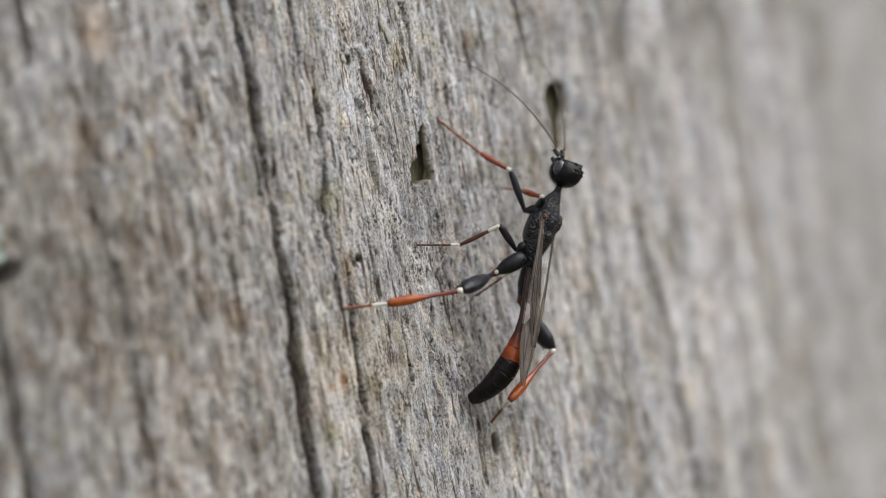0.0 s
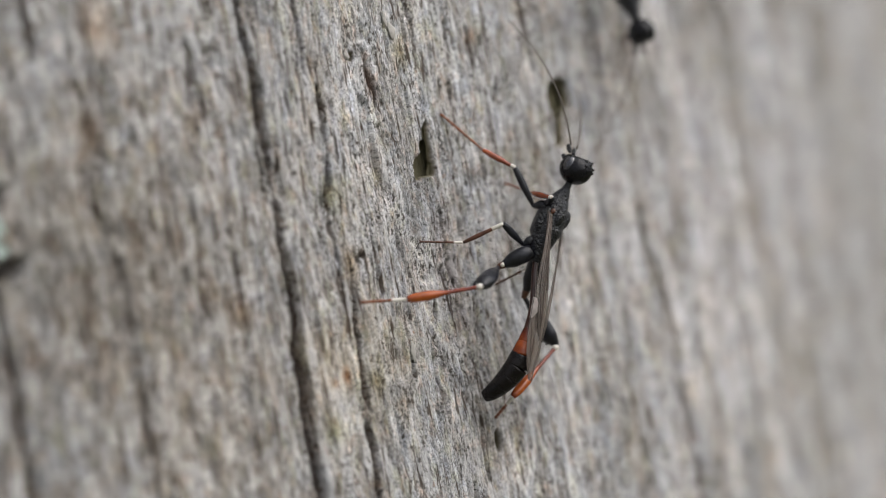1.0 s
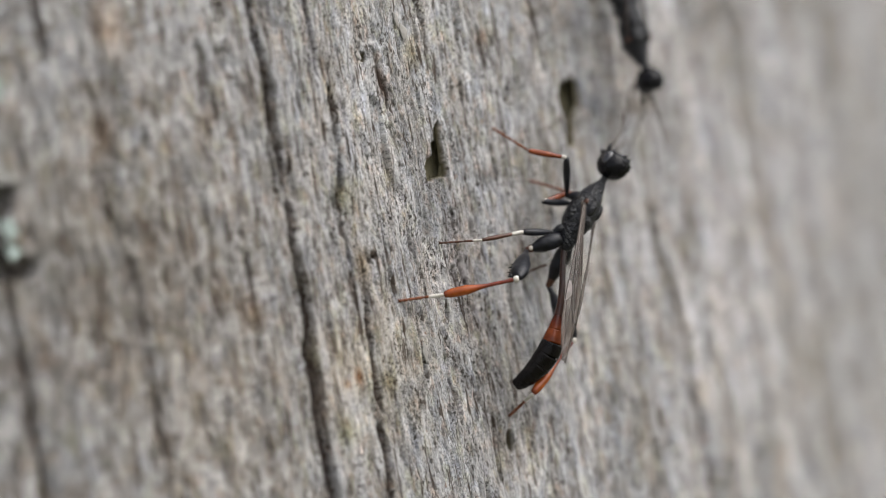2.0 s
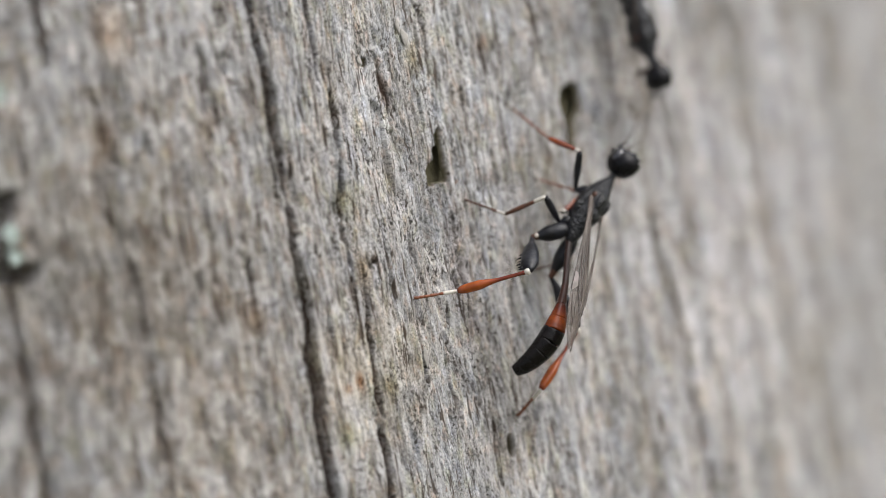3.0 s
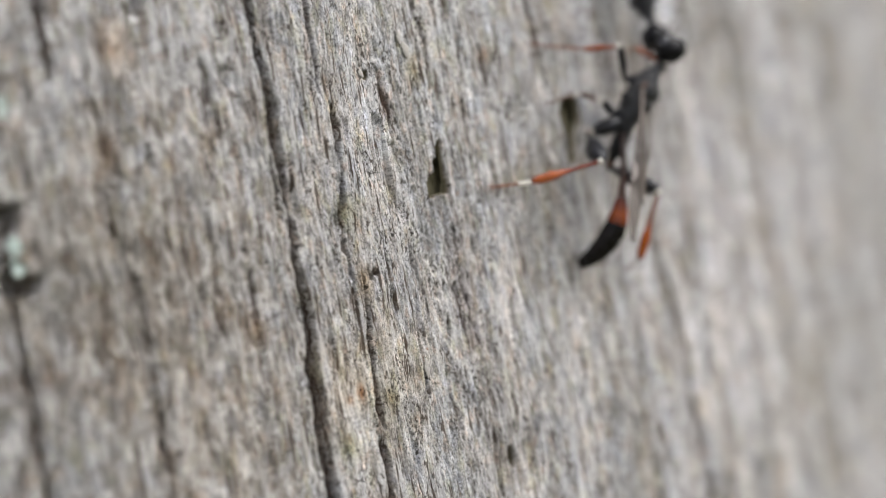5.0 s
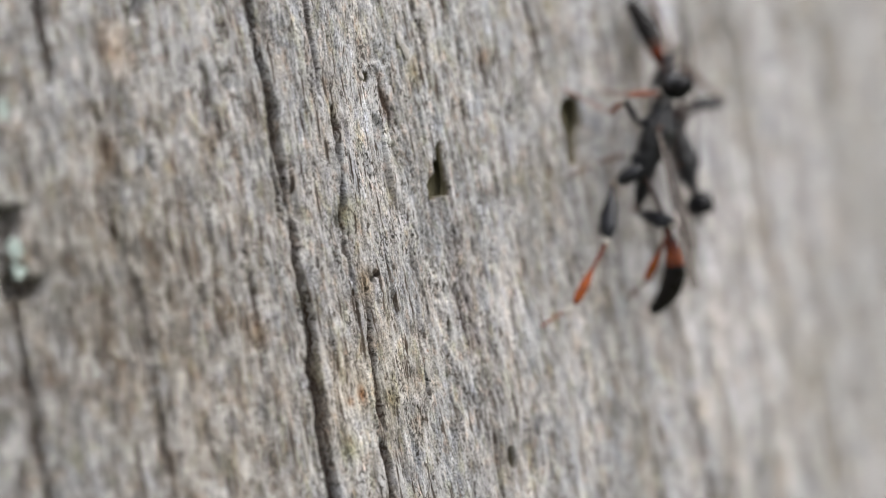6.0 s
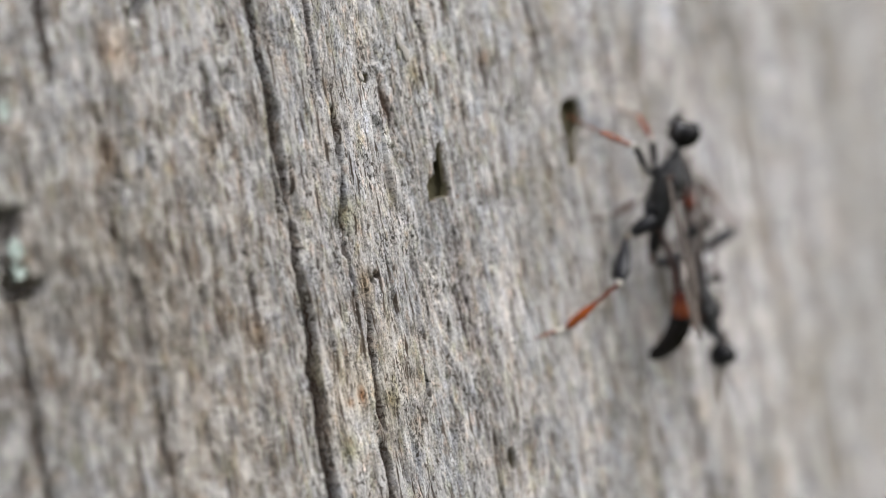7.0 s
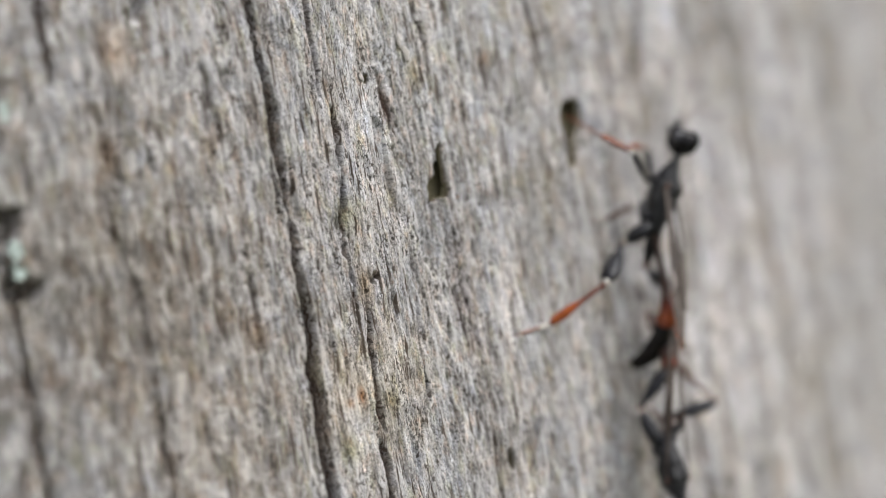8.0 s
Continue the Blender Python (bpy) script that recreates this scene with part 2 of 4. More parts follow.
WOOD = weathered_wood()
BLACK = chitin("rough_black_cuticle", (0.004, 0.004, 0.005), (0.012, 0.013, 0.019), 0.34, 1.0, 7500, shine=0.44, deep=0.00012)
HEAD = chitin("pitted_black_head", (0.003, 0.003, 0.004), (0.008, 0.008, 0.010), 0.20, 0.7, 4200, shine=0.20)
JET = chitin("glossy_black_cuticle", (0.005, 0.005, 0.007), (0.014, 0.015, 0.021), 0.34, 0.35, 6000, shine=0.36)
EYE = chitin("dark_grey_eye", (0.018, 0.018, 0.022), (0.030, 0.030, 0.038), 0.16, 0.05, 30000, coat=0.6)
RED = chitin("orange_red_cuticle", (0.13, 0.022, 0.007), (0.27, 0.058, 0.013), 0.18, 0.4, 3500, 0.4)
RUST = chitin("rust_brown_cuticle", (0.13, 0.040, 0.018), (0.24, 0.075, 0.028), 0.34, 0.2, 9000)
BROWN = chitin("dark_brown_cuticle", (0.050, 0.020, 0.012), (0.10, 0.036, 0.018), 0.34, 0.2, 9000)
STALK = chitin("dark_red_brown_cuticle", (0.014, 0.007, 0.006), (0.060, 0.018, 0.010), 0.30, 0.3, 3000)
CREAM = chitin("cream_white_cuticle", (0.46, 0.42, 0.37), (0.66, 0.63, 0.58), 0.35, 0.2, 9000)
VEIN = chitin("dark_wing_vein", (0.050, 0.036, 0.030), (0.09, 0.066, 0.056), 0.4, 0.1, 9000)
PALE = chitin("pale_wing_spot", (0.17, 0.145, 0.138), (0.27, 0.235, 0.225), 0.5, 0.1, 9000)
FEELER = chitin("brown_feeler", (0.05, 0.038, 0.030), (0.10, 0.078, 0.060), 0.45, 0.1, 9000)


def shin_red():
    """Dark red at the knee, orange in the swollen end."""
    m, nodes, links, bsdf = material("hind_shin_cuticle")
    co = nodes.new("ShaderNodeTexCoord").outputs["Object"]
    split = nodes.new("ShaderNodeSeparateXYZ")
    links.new(co, split.inputs["Vector"])
    reach = nodes.new("ShaderNodeMath")
    reach.operation = "MULTIPLY"
    reach.inputs[1].default_value = 1000.0 / 3.75
    links.new(split.outputs["X"], reach.inputs[0])
    col = ramp(nodes, links, reach.outputs[0], (0.05, (0.13, 0.022, 0.012)), (0.42, (0.17, 0.028, 0.012)), (0.62, (0.31, 0.064, 0.010)), (0.88, (0.36, 0.078, 0.010)), (1.0, (0.20, 0.04, 0.015)))
    bsdf.inputs["Coat Weight"].default_value = 0.2
    dapple = ramp(nodes, links, noise_node(nodes, links, co, 1600, 3), (0.35, grey(0.75)), (0.65, grey(1.15)))
    links.new(mixed(nodes, links, 1.0, col, dapple, "MULTIPLY"), bsdf.inputs["Base Color"])
    bsdf.inputs["Roughness"].default_value = 0.26
    return m


def belly_red():
    """Maroon at the stalk, orange before the black rings."""
    m, nodes, links, bsdf = material("abdomen_red_cuticle")
    co = nodes.new("ShaderNodeTexCoord").outputs["Object"]
    split = nodes.new("ShaderNodeSeparateXYZ")
    links.new(co, split.inputs["Vector"])
    reach = nodes.new("ShaderNodeMath")
    reach.operation = "MULTIPLY_ADD"
    reach.inputs[1].default_value = -1000.0 / 1.5
    reach.inputs[2].default_value = -2.1
    links.new(split.outputs["X"], reach.inputs[0])
    col = ramp(nodes, links, reach.outputs[0], (0.05, (0.035, 0.010, 0.007)), (0.40, (0.14, 0.024, 0.009)), (0.75, (0.30, 0.060, 0.010)), (0.97, (0.22, 0.042, 0.009)))
    dapple = ramp(nodes, links, noise_node(nodes, links, co, 1400, 3), (0.35, grey(0.60)), (0.65, grey(1.20)))
    links.new(mixed(nodes, links, 1.0, col, dapple, "MULTIPLY"), bsdf.inputs["Base Color"])
    bsdf.inputs["Roughness"].default_value = 0.24
    bsdf.inputs["Specular IOR Level"].default_value = 0.35
    return m


BELLY = belly_red()
TAIL = chitin("dull_black_cuticle", (0.004, 0.0035, 0.0035), (0.010, 0.008, 0.008), 0.26, 0.5, 7000, shine=0.20)
SHIN = shin_red()
WING = wing_membrane()
LICHEN = chitin("pale_green_lichen", (0.36, 0.44, 0.41), (0.54, 0.62, 0.59), 0.9, 0.8, 4000)
CRUST = chitin("pale_grey_lichen_crust", (0.42, 0.42, 0.41), (0.60, 0.60, 0.59), 0.92, 0.8, 4000)
SOIL = ground_matter()

# ---- the post ----
R = 0.094                     # radius of the post, metres
A0 = radians(38.0)            # bearing of the line from which arc lengths are counted
MM = 0.001
GROUND_Z, TOP_Z = -1.05, 0.22


def around(s, z, h=0.0):
    """A point of the post's surface: s mm round the arc, z mm up, h mm proud of it."""
    th = A0 + s * MM / R
    r = R + h * MM
    return Vector((math.sin(th) * r, -math.cos(th) * r, z * MM))


def axes_at(s):
    th = A0 + s * MM / R
    return Vector((math.cos(th), math.sin(th), 0)), Vector((0, 0, 1)), Vector((math.sin(th), -math.cos(th), 0))


def lattice(seed):
    rng = np.random.default_rng(seed)
    table = rng.random((256, 256))

    def value(x, y):
        xi, yi = np.floor(x).astype(int), np.floor(y).astype(int)
        fx, fy = x - xi, y - yi
        fx, fy = fx * fx * (3 - 2 * fx), fy * fy * (3 - 2 * fy)
        a, b = table[xi % 256, yi % 256], table[(xi + 1) % 256, yi % 256]
        c, d = table[xi % 256, (yi + 1) % 256], table[(xi + 1) % 256, (yi + 1) % 256]
        return (a * (1 - fx) + b * fx) * (1 - fy) + (c * (1 - fx) + d * fx) * fy
    return value


N1, N2, N3, N4, N5, N6, N7 = (lattice(k) for k in range(11, 18))
cracks = []


def crack(depth, *points):
    """A split along the grain: rows of height, place across the grain and width, in mm, from the top down."""
    cracks.append((depth, np.array(points[::-1])))


crack(2.4, (22, -8.2, 0.45), (14.0, -8.07, 0.5), (12.1, -7.97, 0.5), (9.3, -7.74, 0.57), (6.8, -7.8, 0.82), (5.5, -7.77, 0.5), (3.7, -7.75, 0.36),
      (1.9, -7.8, 0.35), (0.4, -7.82, 0.5), (-1.2, -7.75, 0.7), (-2.4, -7.74, 0.82), (-5.4, -7.91, 1.05), (-6.8, -7.97, 1.0), (-10.9, -8.05, 0.9), (-24, -8.1, 0.8))
crack(0.7, (5.9, -8.25, 0.28), (4.9, -8.25, 0.25), (2.5, -8.22, 0.16))
crack(0.8, (20, -4.9, 0.2), (13.7, -4.83, 0.23), (11.8, -4.83, 0.26), (10.2, -4.82, 0.23), (8.4, -4.77, 0.12))
crack(1.0, (22, -19.0, 0.4), (13.0, -19.0, 0.4), (10.5, -19.05, 0.15))
crack(1.0, (6.6, -16.5, 0.1), (5.3, -16.46, 0.12), (2.9, -16.72, 0.10), (0.9, -16.55, 0.2), (-2.1, -16.48, 0.13), (-6.7, -16.42, 0.22), (-9.3, -16.5, 0.16), (-20, -16.6, 0.18))
crack(1.3, (1.4, -22.7, 0.3), (-1.6, -22.49, 0.26), (-4.3, -22.56, 0.28), (-8.2, -22.63, 0.28), (-22, -22.7, 0.35))
crack(0.7, (11.1, -11.18, 0.15), (8.9, -11.0, 0.26), (7.8, -10.82, 0.16), (5.0, -10.84, 0.1))
crack(0.7, (0.8, -10.49, 0.12), (-1.4, -10.46, 0.24), (-3.6, -10.59, 0.1))
crack(0.8, (20, 9.3, 0.25), (12.3, 9.4, 0.25), (10.9, 9.59, 0.3), (9.1, 9.65, 0.33), (7.2, 9.67, 0.15))
crack(1.0, (9.9, 14.76, 0.3), (7.8, 14.66, 0.55), (5.7, 14.37, 0.25))
crack(1.0, (-0.4, 15.82, 0.2), (-1.7, 15.72, 0.3), (-4.2, 16.46, 0.3), (-7.2, 16.9, 0.5), (-9.4, 16.84, 0.4), (-12.1, 17.03, 0.55), (-22, 16.9, 0.5))
crack(0.5, (19, 1.5, 0.14), (13.0, 1.65, 0.14), (11.5, 1.89, 0.18), (9.7, 2.01, 0.18), (7.9, 2.11, 0.1))
crack(0.45, (9.9, -1.35, 0.10), (8.7, -1.1, 0.22), (7.4, -0.9, 0.26), (6.2, -0.86, 0.16), (4.4, -0.95, 0.10))
crack(0.6, (10.0, -16.9, 0.15), (8.1, -16.96, 0.22), (6.4, -16.83, 0.14))
crack(0.5, (10.0, 5.48, 0.16), (9.2, 5.62, 0.28), (7.8, 5.59, 0.12))
crack(0.9, (8.1, -4.35, 0.12), (7.0, -4.24, 0.26), (4.9, -4.31, 0.15), (3.4, -4.5, 0.22), (2.5, -4.66, 0.10))
crack(0.8, (3.04, -4.88, 0.13), (2.48, -4.86, 0.27), (1.90, -4.78, 0.17), (1.06, -4.76, 0.30), (0.21, -4.74, 0.23), (-0.63, -4.74, 0.17), (-1.75, -4.81, 0.13), (-2.89, -4.72, 0.10))
crack(0.9, (-0.45, -4.09, 0.10), (-1.85, -4.15, 0.20), (-3.23, -4.31, 0.17), (-3.84, -4.41, 0.27), (-4.62, -4.44, 0.33), (-5.46, -4.45, 0.30), (-6.29, -4.56, 0.40), (-7.14, -4.50, 0.40), (-8.14, -4.41, 0.20))
crack(1.1, (-8.62, -4.88, 0.17), (-8.91, -4.84, 0.30), (-9.64, -4.73, 0.47), (-10.50, -4.64, 0.37), (-11.32, -4.74, 0.33), (-12.72, -4.77, 0.30), (-17.44, -5.10, 0.27))
crack(0.5, (1.24, -1.01, 0.07), (0.23, -0.92, 0.13), (-0.64, -0.82, 0.13), (-1.80, -0.72, 0.10), (-2.95, -0.65, 0.07))
crack(0.5, (2.05, 1.41, 0.07), (0.77, 1.38, 0.10), (-0.67, 1.42, 0.10), (-1.54, 1.45, 0.07))
crack(0.6, (1.14, 1.80, 0.10), (-0.17, 1.91, 0.17), (-1.60, 1.88, 0.17), (-2.75, 1.87, 0.13), (-4.04, 1.84, 0.07))
crack(0.7, (-3.89, -0.07, 0.07), (-4.77, 0.06, 0.10), (-5.34, 0.11, 0.07), (-6.75, -0.02, 0.13), (-7.61, 0.00, 0.23), (-8.48, 0.10, 0.20), (-9.34, 0.12, 0.10), (-10.21, 0.18, 0.07))
crack(0.5, (-5.78, 1.96, 0.10), (-7.05, 1.86, 0.10), (-8.45, 1.61, 0.17), (-9.32, 1.67, 0.07))
crack(0.5, (1.93, -1.96, 0.07), (0.67, -2.09, 0.10), (-0.45, -2.13, 0.07))
crack(0.5, (-6.40, -2.19, 0.07), (-7.53, -2.23, 0.10), (-8.50, -2.30, 0.10), (-9.21, -2.35, 0.07))
crack(0.5, (-0.96, -2.52, 0.07), (-2.09, -2.58, 0.10), (-3.50, -2.58, 0.07))
crack(0.6, (-9.10, 2.10, 0.10), (-10.25, 2.06, 0.20), (-11.67, 1.96, 0.17), (-12.82, 1.99, 0.10))


def smooth(a, b, x):
    k = np.clip((x - a) / (b - a), 0, 1)
    return k * k * (3 - 2 * k)


def relief(s, z):
    """Height of the wood over the plain round, in mm."""
    wob = (N1(s * 0.16 + 40, z * 0.055 + 40) - 0.5) * 1.3 + (N2(s * 0.7 + 9, z * 0.2 + 9) - 0.5) * 0.22
    q = s + wob
    h = (N3(q * 0.13 + 30, z * 0.012 + 30) - 0.5) * 0.6
    h += (N4(q * 0.62 + 77, z * 0.06 + 30) - 0.5) * 0.15
    h += (N5(q * 1.9 + 120, z * 0.34 + 50) - 0.5) * 0.14
    h += (N2(q * 0.9 + 33, z * 0.35 + 18) - 0.5) * 0.06
    h += (N6(q * 4.6 + 120, z * 1.0 + 50) - 0.5) * 0.13
    h += (N7(q * 9.0 + 220, z * 2.4 + 70) - 0.5) * 0.11
    h += (N2(q * 9.5 + 20, z * 5.5 + 70) - 0.5) * 0.07
    # short hairline splits everywhere
    f = N2(q * 3.0 + 200, z * 0.30 + 11)
    h -= 0.36 * smooth(0.895, 0.95, f)
    f = N4(q * 4.2 + 60, z * 0.45 + 91)
    h -= 0.18 * smooth(0.86, 0.94, f)
    # the larger splits; their insides are coloured as fresh wood, darkened for shade
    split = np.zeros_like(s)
    jag = (N6(s * 0.8 + 5, z * 1.1 + 5) - 0.5) * 0.20 + (N7(s * 2 + 5, z * 2.6 + 5) - 0.5) * 0.11
    for k, (depth, rows) in enumerate(cracks):
        zz = rows[:, 0]
        mid = np.interp(z, zz, rows[:, 1])
        wide = np.interp(z, zz, rows[:, 2]) * smooth(zz[0] - 0.4, zz[0] + 0.3, z) * (1 - smooth(zz[-1] - 0.3, zz[-1] + 0.4, z))
        wide = wide * (1.0 if depth > 1.4 else 0.66 + 0.62 * N4(z * 0 + k * 7.3 + 3, z * 1.4 + 40))
        half = np.maximum(wide * (0.38 if depth > 1.4 else 0.46), 1e-4)
        d = s + jag - mid
        # an undercut lip on one side, a ragged slope on the other
        open_ = smooth(-half - 0.05, -half + 0.05, d) * (1 - smooth(half - 0.05, half + 0.04, d))
        slope = 1.0 - 0.30 * np.clip((d + half) / (2 * half), 0, 1)
        ribs = 1.0 + (N5(s * 0.5 + 9 + k, z * 4.2 + 30) - 0.5) * (0.22 if depth > 0.75 else 0.0)
        h -= depth * smooth(0, 0.12, half) * open_ * slope * ribs
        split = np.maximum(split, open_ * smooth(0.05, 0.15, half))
    # strips of crumbling wood, full of small pits: upper and lower end, half width
    pits = smooth(0.58, 0.72, N5(q * 4.4 + 31, z * 2.3 + 77)) * 0.10 + smooth(0.62, 0.74, N3(q * 6.6 + 90, z * 3.6 + 15)) * 0.12
    for s0, z0, s1, z1, half in ((-1.0, 11.5, -0.2, 2.2, 0.55), (-0.2, 2.2, 0.3, -6, 0.4), (-10.6, 3.5, -10.7, -6.0, 0.3), (-4.6, 4.0, -4.6, -3.0, 0.35), (2.0, 1.0, 2.0, -9.0, 0.5)):
        mid = s0 + (s1 - s0) * np.clip((z0 - z) / (z0 - z1), 0, 1)
        h -= pits * (1 - smooth(0.3, 1.3, np.abs(s + jag * 2 - mid) / half)) * smooth(z1 - 0.5, z1 + 1, z) * (1 - smooth(z0 - 1, z0 + 0.5, z))
    # rotten pockets
    for s0, z0, rs, rz, deep in ((-22.19, 1.79, 0.95, 1.0, 2.2), (-22.36, 4.82, 0.7, 1.1, 1.5), (-22.73, 3.40, 0.5, 1.0, 1.1), (-22.6, 9.2, 0.7, 0.6, 1.2), (-13.85, 14.5, 0.55, 0.9, 1.1), (-3.16, -0.25, 0.22, 0.26, 0.5), (-3.51, -0.59, 0.18, 0.24, 0.4)):
        h -= deep * (1 - smooth(0.45, 1.15, np.hypot((s + jag * 4 - s0) / rs, (z + jag * 5 - z0) / rz)))
    return h, split


def bores(s, z):
    """Depth of the bore holes, in mm: a drop-shaped one, a long tapering one, small ones, and rotten pockets."""
    jag = (N6(s * 0.8 + 5, z * 1.1 + 5) - 0.5) * 0.20 + (N7(s * 2 + 5, z * 2.6 + 5) - 0.5) * 0.11
    cut = np.zeros_like(s)
    below = 5.45 - z
    rim_a = np.interp(below, (0.0, 0.4, 1.2, 1.48, 1.7, 1.95, 2.6), (1.86, 1.58, 1.42, 1.43, 1.02, 0.88, 0.80))
    rim_b = np.interp(below, (0.0, 0.4, 1.2, 1.9, 2.3, 2.7), (1.95, 1.99, 1.93, 1.93, 2.04, 2.0))
    q = s + jag * 0.45
    cut = np.maximum(cut, smooth(rim_a - 0.03, rim_a + 0.04, q) * (1 - smooth(rim_b - 0.04, rim_b + 0.03, q)) * smooth(2.74, 2.84, z + jag * 0.9 - (s - 1.3) * 0.12) * (1 - smooth(5.3, 5.5, z)) * 3.6)
    k = np.clip((6.75 - z) / 3.5, 0, 1)
    mid = 11.36 - 0.72 * k
    half = 0.80 * smooth(-0.02, 0.12, k) * (1 - 0.62 * smooth(0.25, 0.75, k))
    cut = np.maximum(cut, (1 - smooth(half - 0.12, half + 0.08, np.abs(s - mid))) * smooth(3.1, 3.7, z) * (1 - smooth(6.6, 6.8, z)) * (4.0 - 2.2 * smooth(0.3, 0.9, k)))
    cut = np.maximum(cut, 1.2 * (1 - smooth(0.7, 1.1, np.hypot((s - 3.05) / 0.24, (z + 10.8) / 0.55))))
    cut = np.maximum(cut, 0.9 * (1 - smooth(0.7, 1.1, np.hypot((s + 1.85) / 0.16, (z - 9.17) / 0.22))))
    return cut


CHAMBERS = (  # place and half sizes of the hollows behind the holes, in mm
    (1.30, 3.95, 1.4, 2.5, 0.34), (11.1, 5.2, 1.9, 3.4, 0.26), (3.05, -10.8, 0.5, 0.9, 0.7), (-1.85, 9.17, 0.5, 0.6, 0.6))


def chamber(s0, z0, rs, rz, rh):
    """The wall of a hollow under the surface, open in front: rows of s, z, h and faces."""
    u, v = np.meshgrid(np.linspace(0, math.tau, 25)[:-1], np.linspace(0.56, math.pi - 0.02, 12))
    rough = 1 + 0.12 * (N3(u * 3 + s0 + 50, v * 4 + 50) - 0.5)
    pts = np.stack([s0 + rs * np.sin(v) * np.cos(u) * rough, z0 + rz * np.sin(v) * np.sin(u) * rough, -0.30 - rh + rh * np.cos(v) * rough], -1).reshape(-1, 3)
    n, m = 24, 12
    i, j = np.meshgrid(np.arange(m - 1), np.arange(n), indexing="ij")
    k = (j + 1) % n
    return pts, np.stack([i * n + j, (i + 1) * n + j, (i + 1) * n + k, i * n + k], -1).reshape(-1, 4)




def wooden_post():
    half_turn = math.pi * R * 1000
    cols = np.concatenate([np.linspace(-half_turn, -32, 46)[:-1], np.arange(-32, -26, 0.5), np.arange(-26, -9, 0.11), np.arange(-9, 11, 0.05),
                           np.arange(11, 24, 0.11), np.arange(24, 60, 0.28), np.linspace(60, half_turn, 42)[:-1]])
    rows = np.concatenate([np.linspace(GROUND_Z * 1000, -30, 40)[:-1], np.arange(-30, -20, 0.5), np.arange(-20, 17, 0.1), np.arange(17, 28, 0.5),
                           np.linspace(28, TOP_Z * 1000 - 4, 20), [TOP_Z * 1000 - 1.0, TOP_Z * 1000]])
    s, z = np.meshgrid(cols, rows)
    holes = bores(s, z)
    bare, split = relief(s, z)
    h = bare * np.clip((TOP_Z * 1000 - z) / 6, 0.2, 1) - np.minimum(holes, 0.42)
    rad = R + h * MM
    rad[-1] -= 0.003
    th = A0 + s * MM / R
    co = np.stack([np.sin(th) * rad, -np.cos(th) * rad, z * MM], -1).reshape(-1, 3)
    nr, nc = s.shape
    i, j = np.meshgrid(np.arange(nr - 1), np.arange(nc), indexing="ij")
    k = (j + 1) % nc
    faces = np.stack([i * nc + j, i * nc + k, (i + 1) * nc + k, (i + 1) * nc + j], -1).reshape(-1, 4)
    full = (holes > 0.30).ravel()
    keep = ~full[faces].all(axis=1)
    last_col = (j.ravel() == nc - 1)[keep]
    faces = faces[keep]
    szh = [np.stack([(s + 0.8 * np.minimum(h + 0.30, 0.0)).ravel(), z.ravel()], -1)]
    for spot in CHAMBERS:
        pts, quads = chamber(*spot)
        th2, r2 = A0 + pts[:, 0] * MM / R, R + pts[:, 2] * MM
        faces = np.vstack([faces, quads + len(co)])
        co = np.vstack([co, np.stack([np.sin(th2) * r2, -np.cos(th2) * r2, pts[:, 1] * MM], -1)])
        szh.append(pts[:, :2] + pts[:, 2:] * 0.7)
        last_col = np.concatenate([last_col, np.zeros(len(quads), bool)])
    n_quads = len(faces)
    rim = (nr - 1) * nc + np.arange(nc)
    co = np.vstack([co, [[0, 0, TOP_Z + 0.001]]])
    cap = np.stack([rim, np.roll(rim, -1), np.full(nc, len(co) - 1)], -1)
    me = bpy.data.meshes.new("wooden_post")
    me.vertices.add(len(co))
    me.vertices.foreach_set("co", co.ravel())
    loops = np.concatenate([faces.ravel(), cap.ravel()])
    me.loops.add(len(loops))
    me.loops.foreach_set("vertex_index", loops)
    me.polygons.add(n_quads + nc)
    me.polygons.foreach_set("loop_start", np.concatenate([np.arange(n_quads) * 4, n_quads * 4 + np.arange(nc) * 3]))
    me.polygons.foreach_set("use_smooth", np.ones(n_quads + nc, bool))
    me.update(calc_edges=True)
    sz = np.vstack([*szh, [[0, TOP_Z * 1000 + 90]]])
    uv = sz[loops]
    wrap = np.zeros(len(loops), bool)
    wrap[:n_quads * 4] = np.repeat(last_col, 4) & np.tile([False, True, True, False], n_quads)
    uv[wrap, 0] += 2 * half_turn
    layer = me.uv_layers.new(name="grain")
    layer.data.foreach_set("uv", uv.ravel().astype(np.float32))
    # weight of the inner brown and its painted shade, in splits and holes
    fresh_shade = np.zeros(len(co), np.float32)
    fresh_shade[:s.size] = 0.92 * np.maximum(split, np.clip(holes * 2, 0, 1)).ravel()
    fresh_shade[s.size:-1] = 0.5
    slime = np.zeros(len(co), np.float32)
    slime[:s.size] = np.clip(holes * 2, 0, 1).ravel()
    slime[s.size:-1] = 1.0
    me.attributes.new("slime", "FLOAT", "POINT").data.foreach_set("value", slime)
    me.attributes.new("fresh_wood", "FLOAT", "POINT").data.foreach_set("value", fresh_shade)
    me.materials.append(WOOD)
    ob = new("wooden_post", me)
    return tagged(ob, "weathered silver-grey wooden post with long cracks and bore holes", "post")


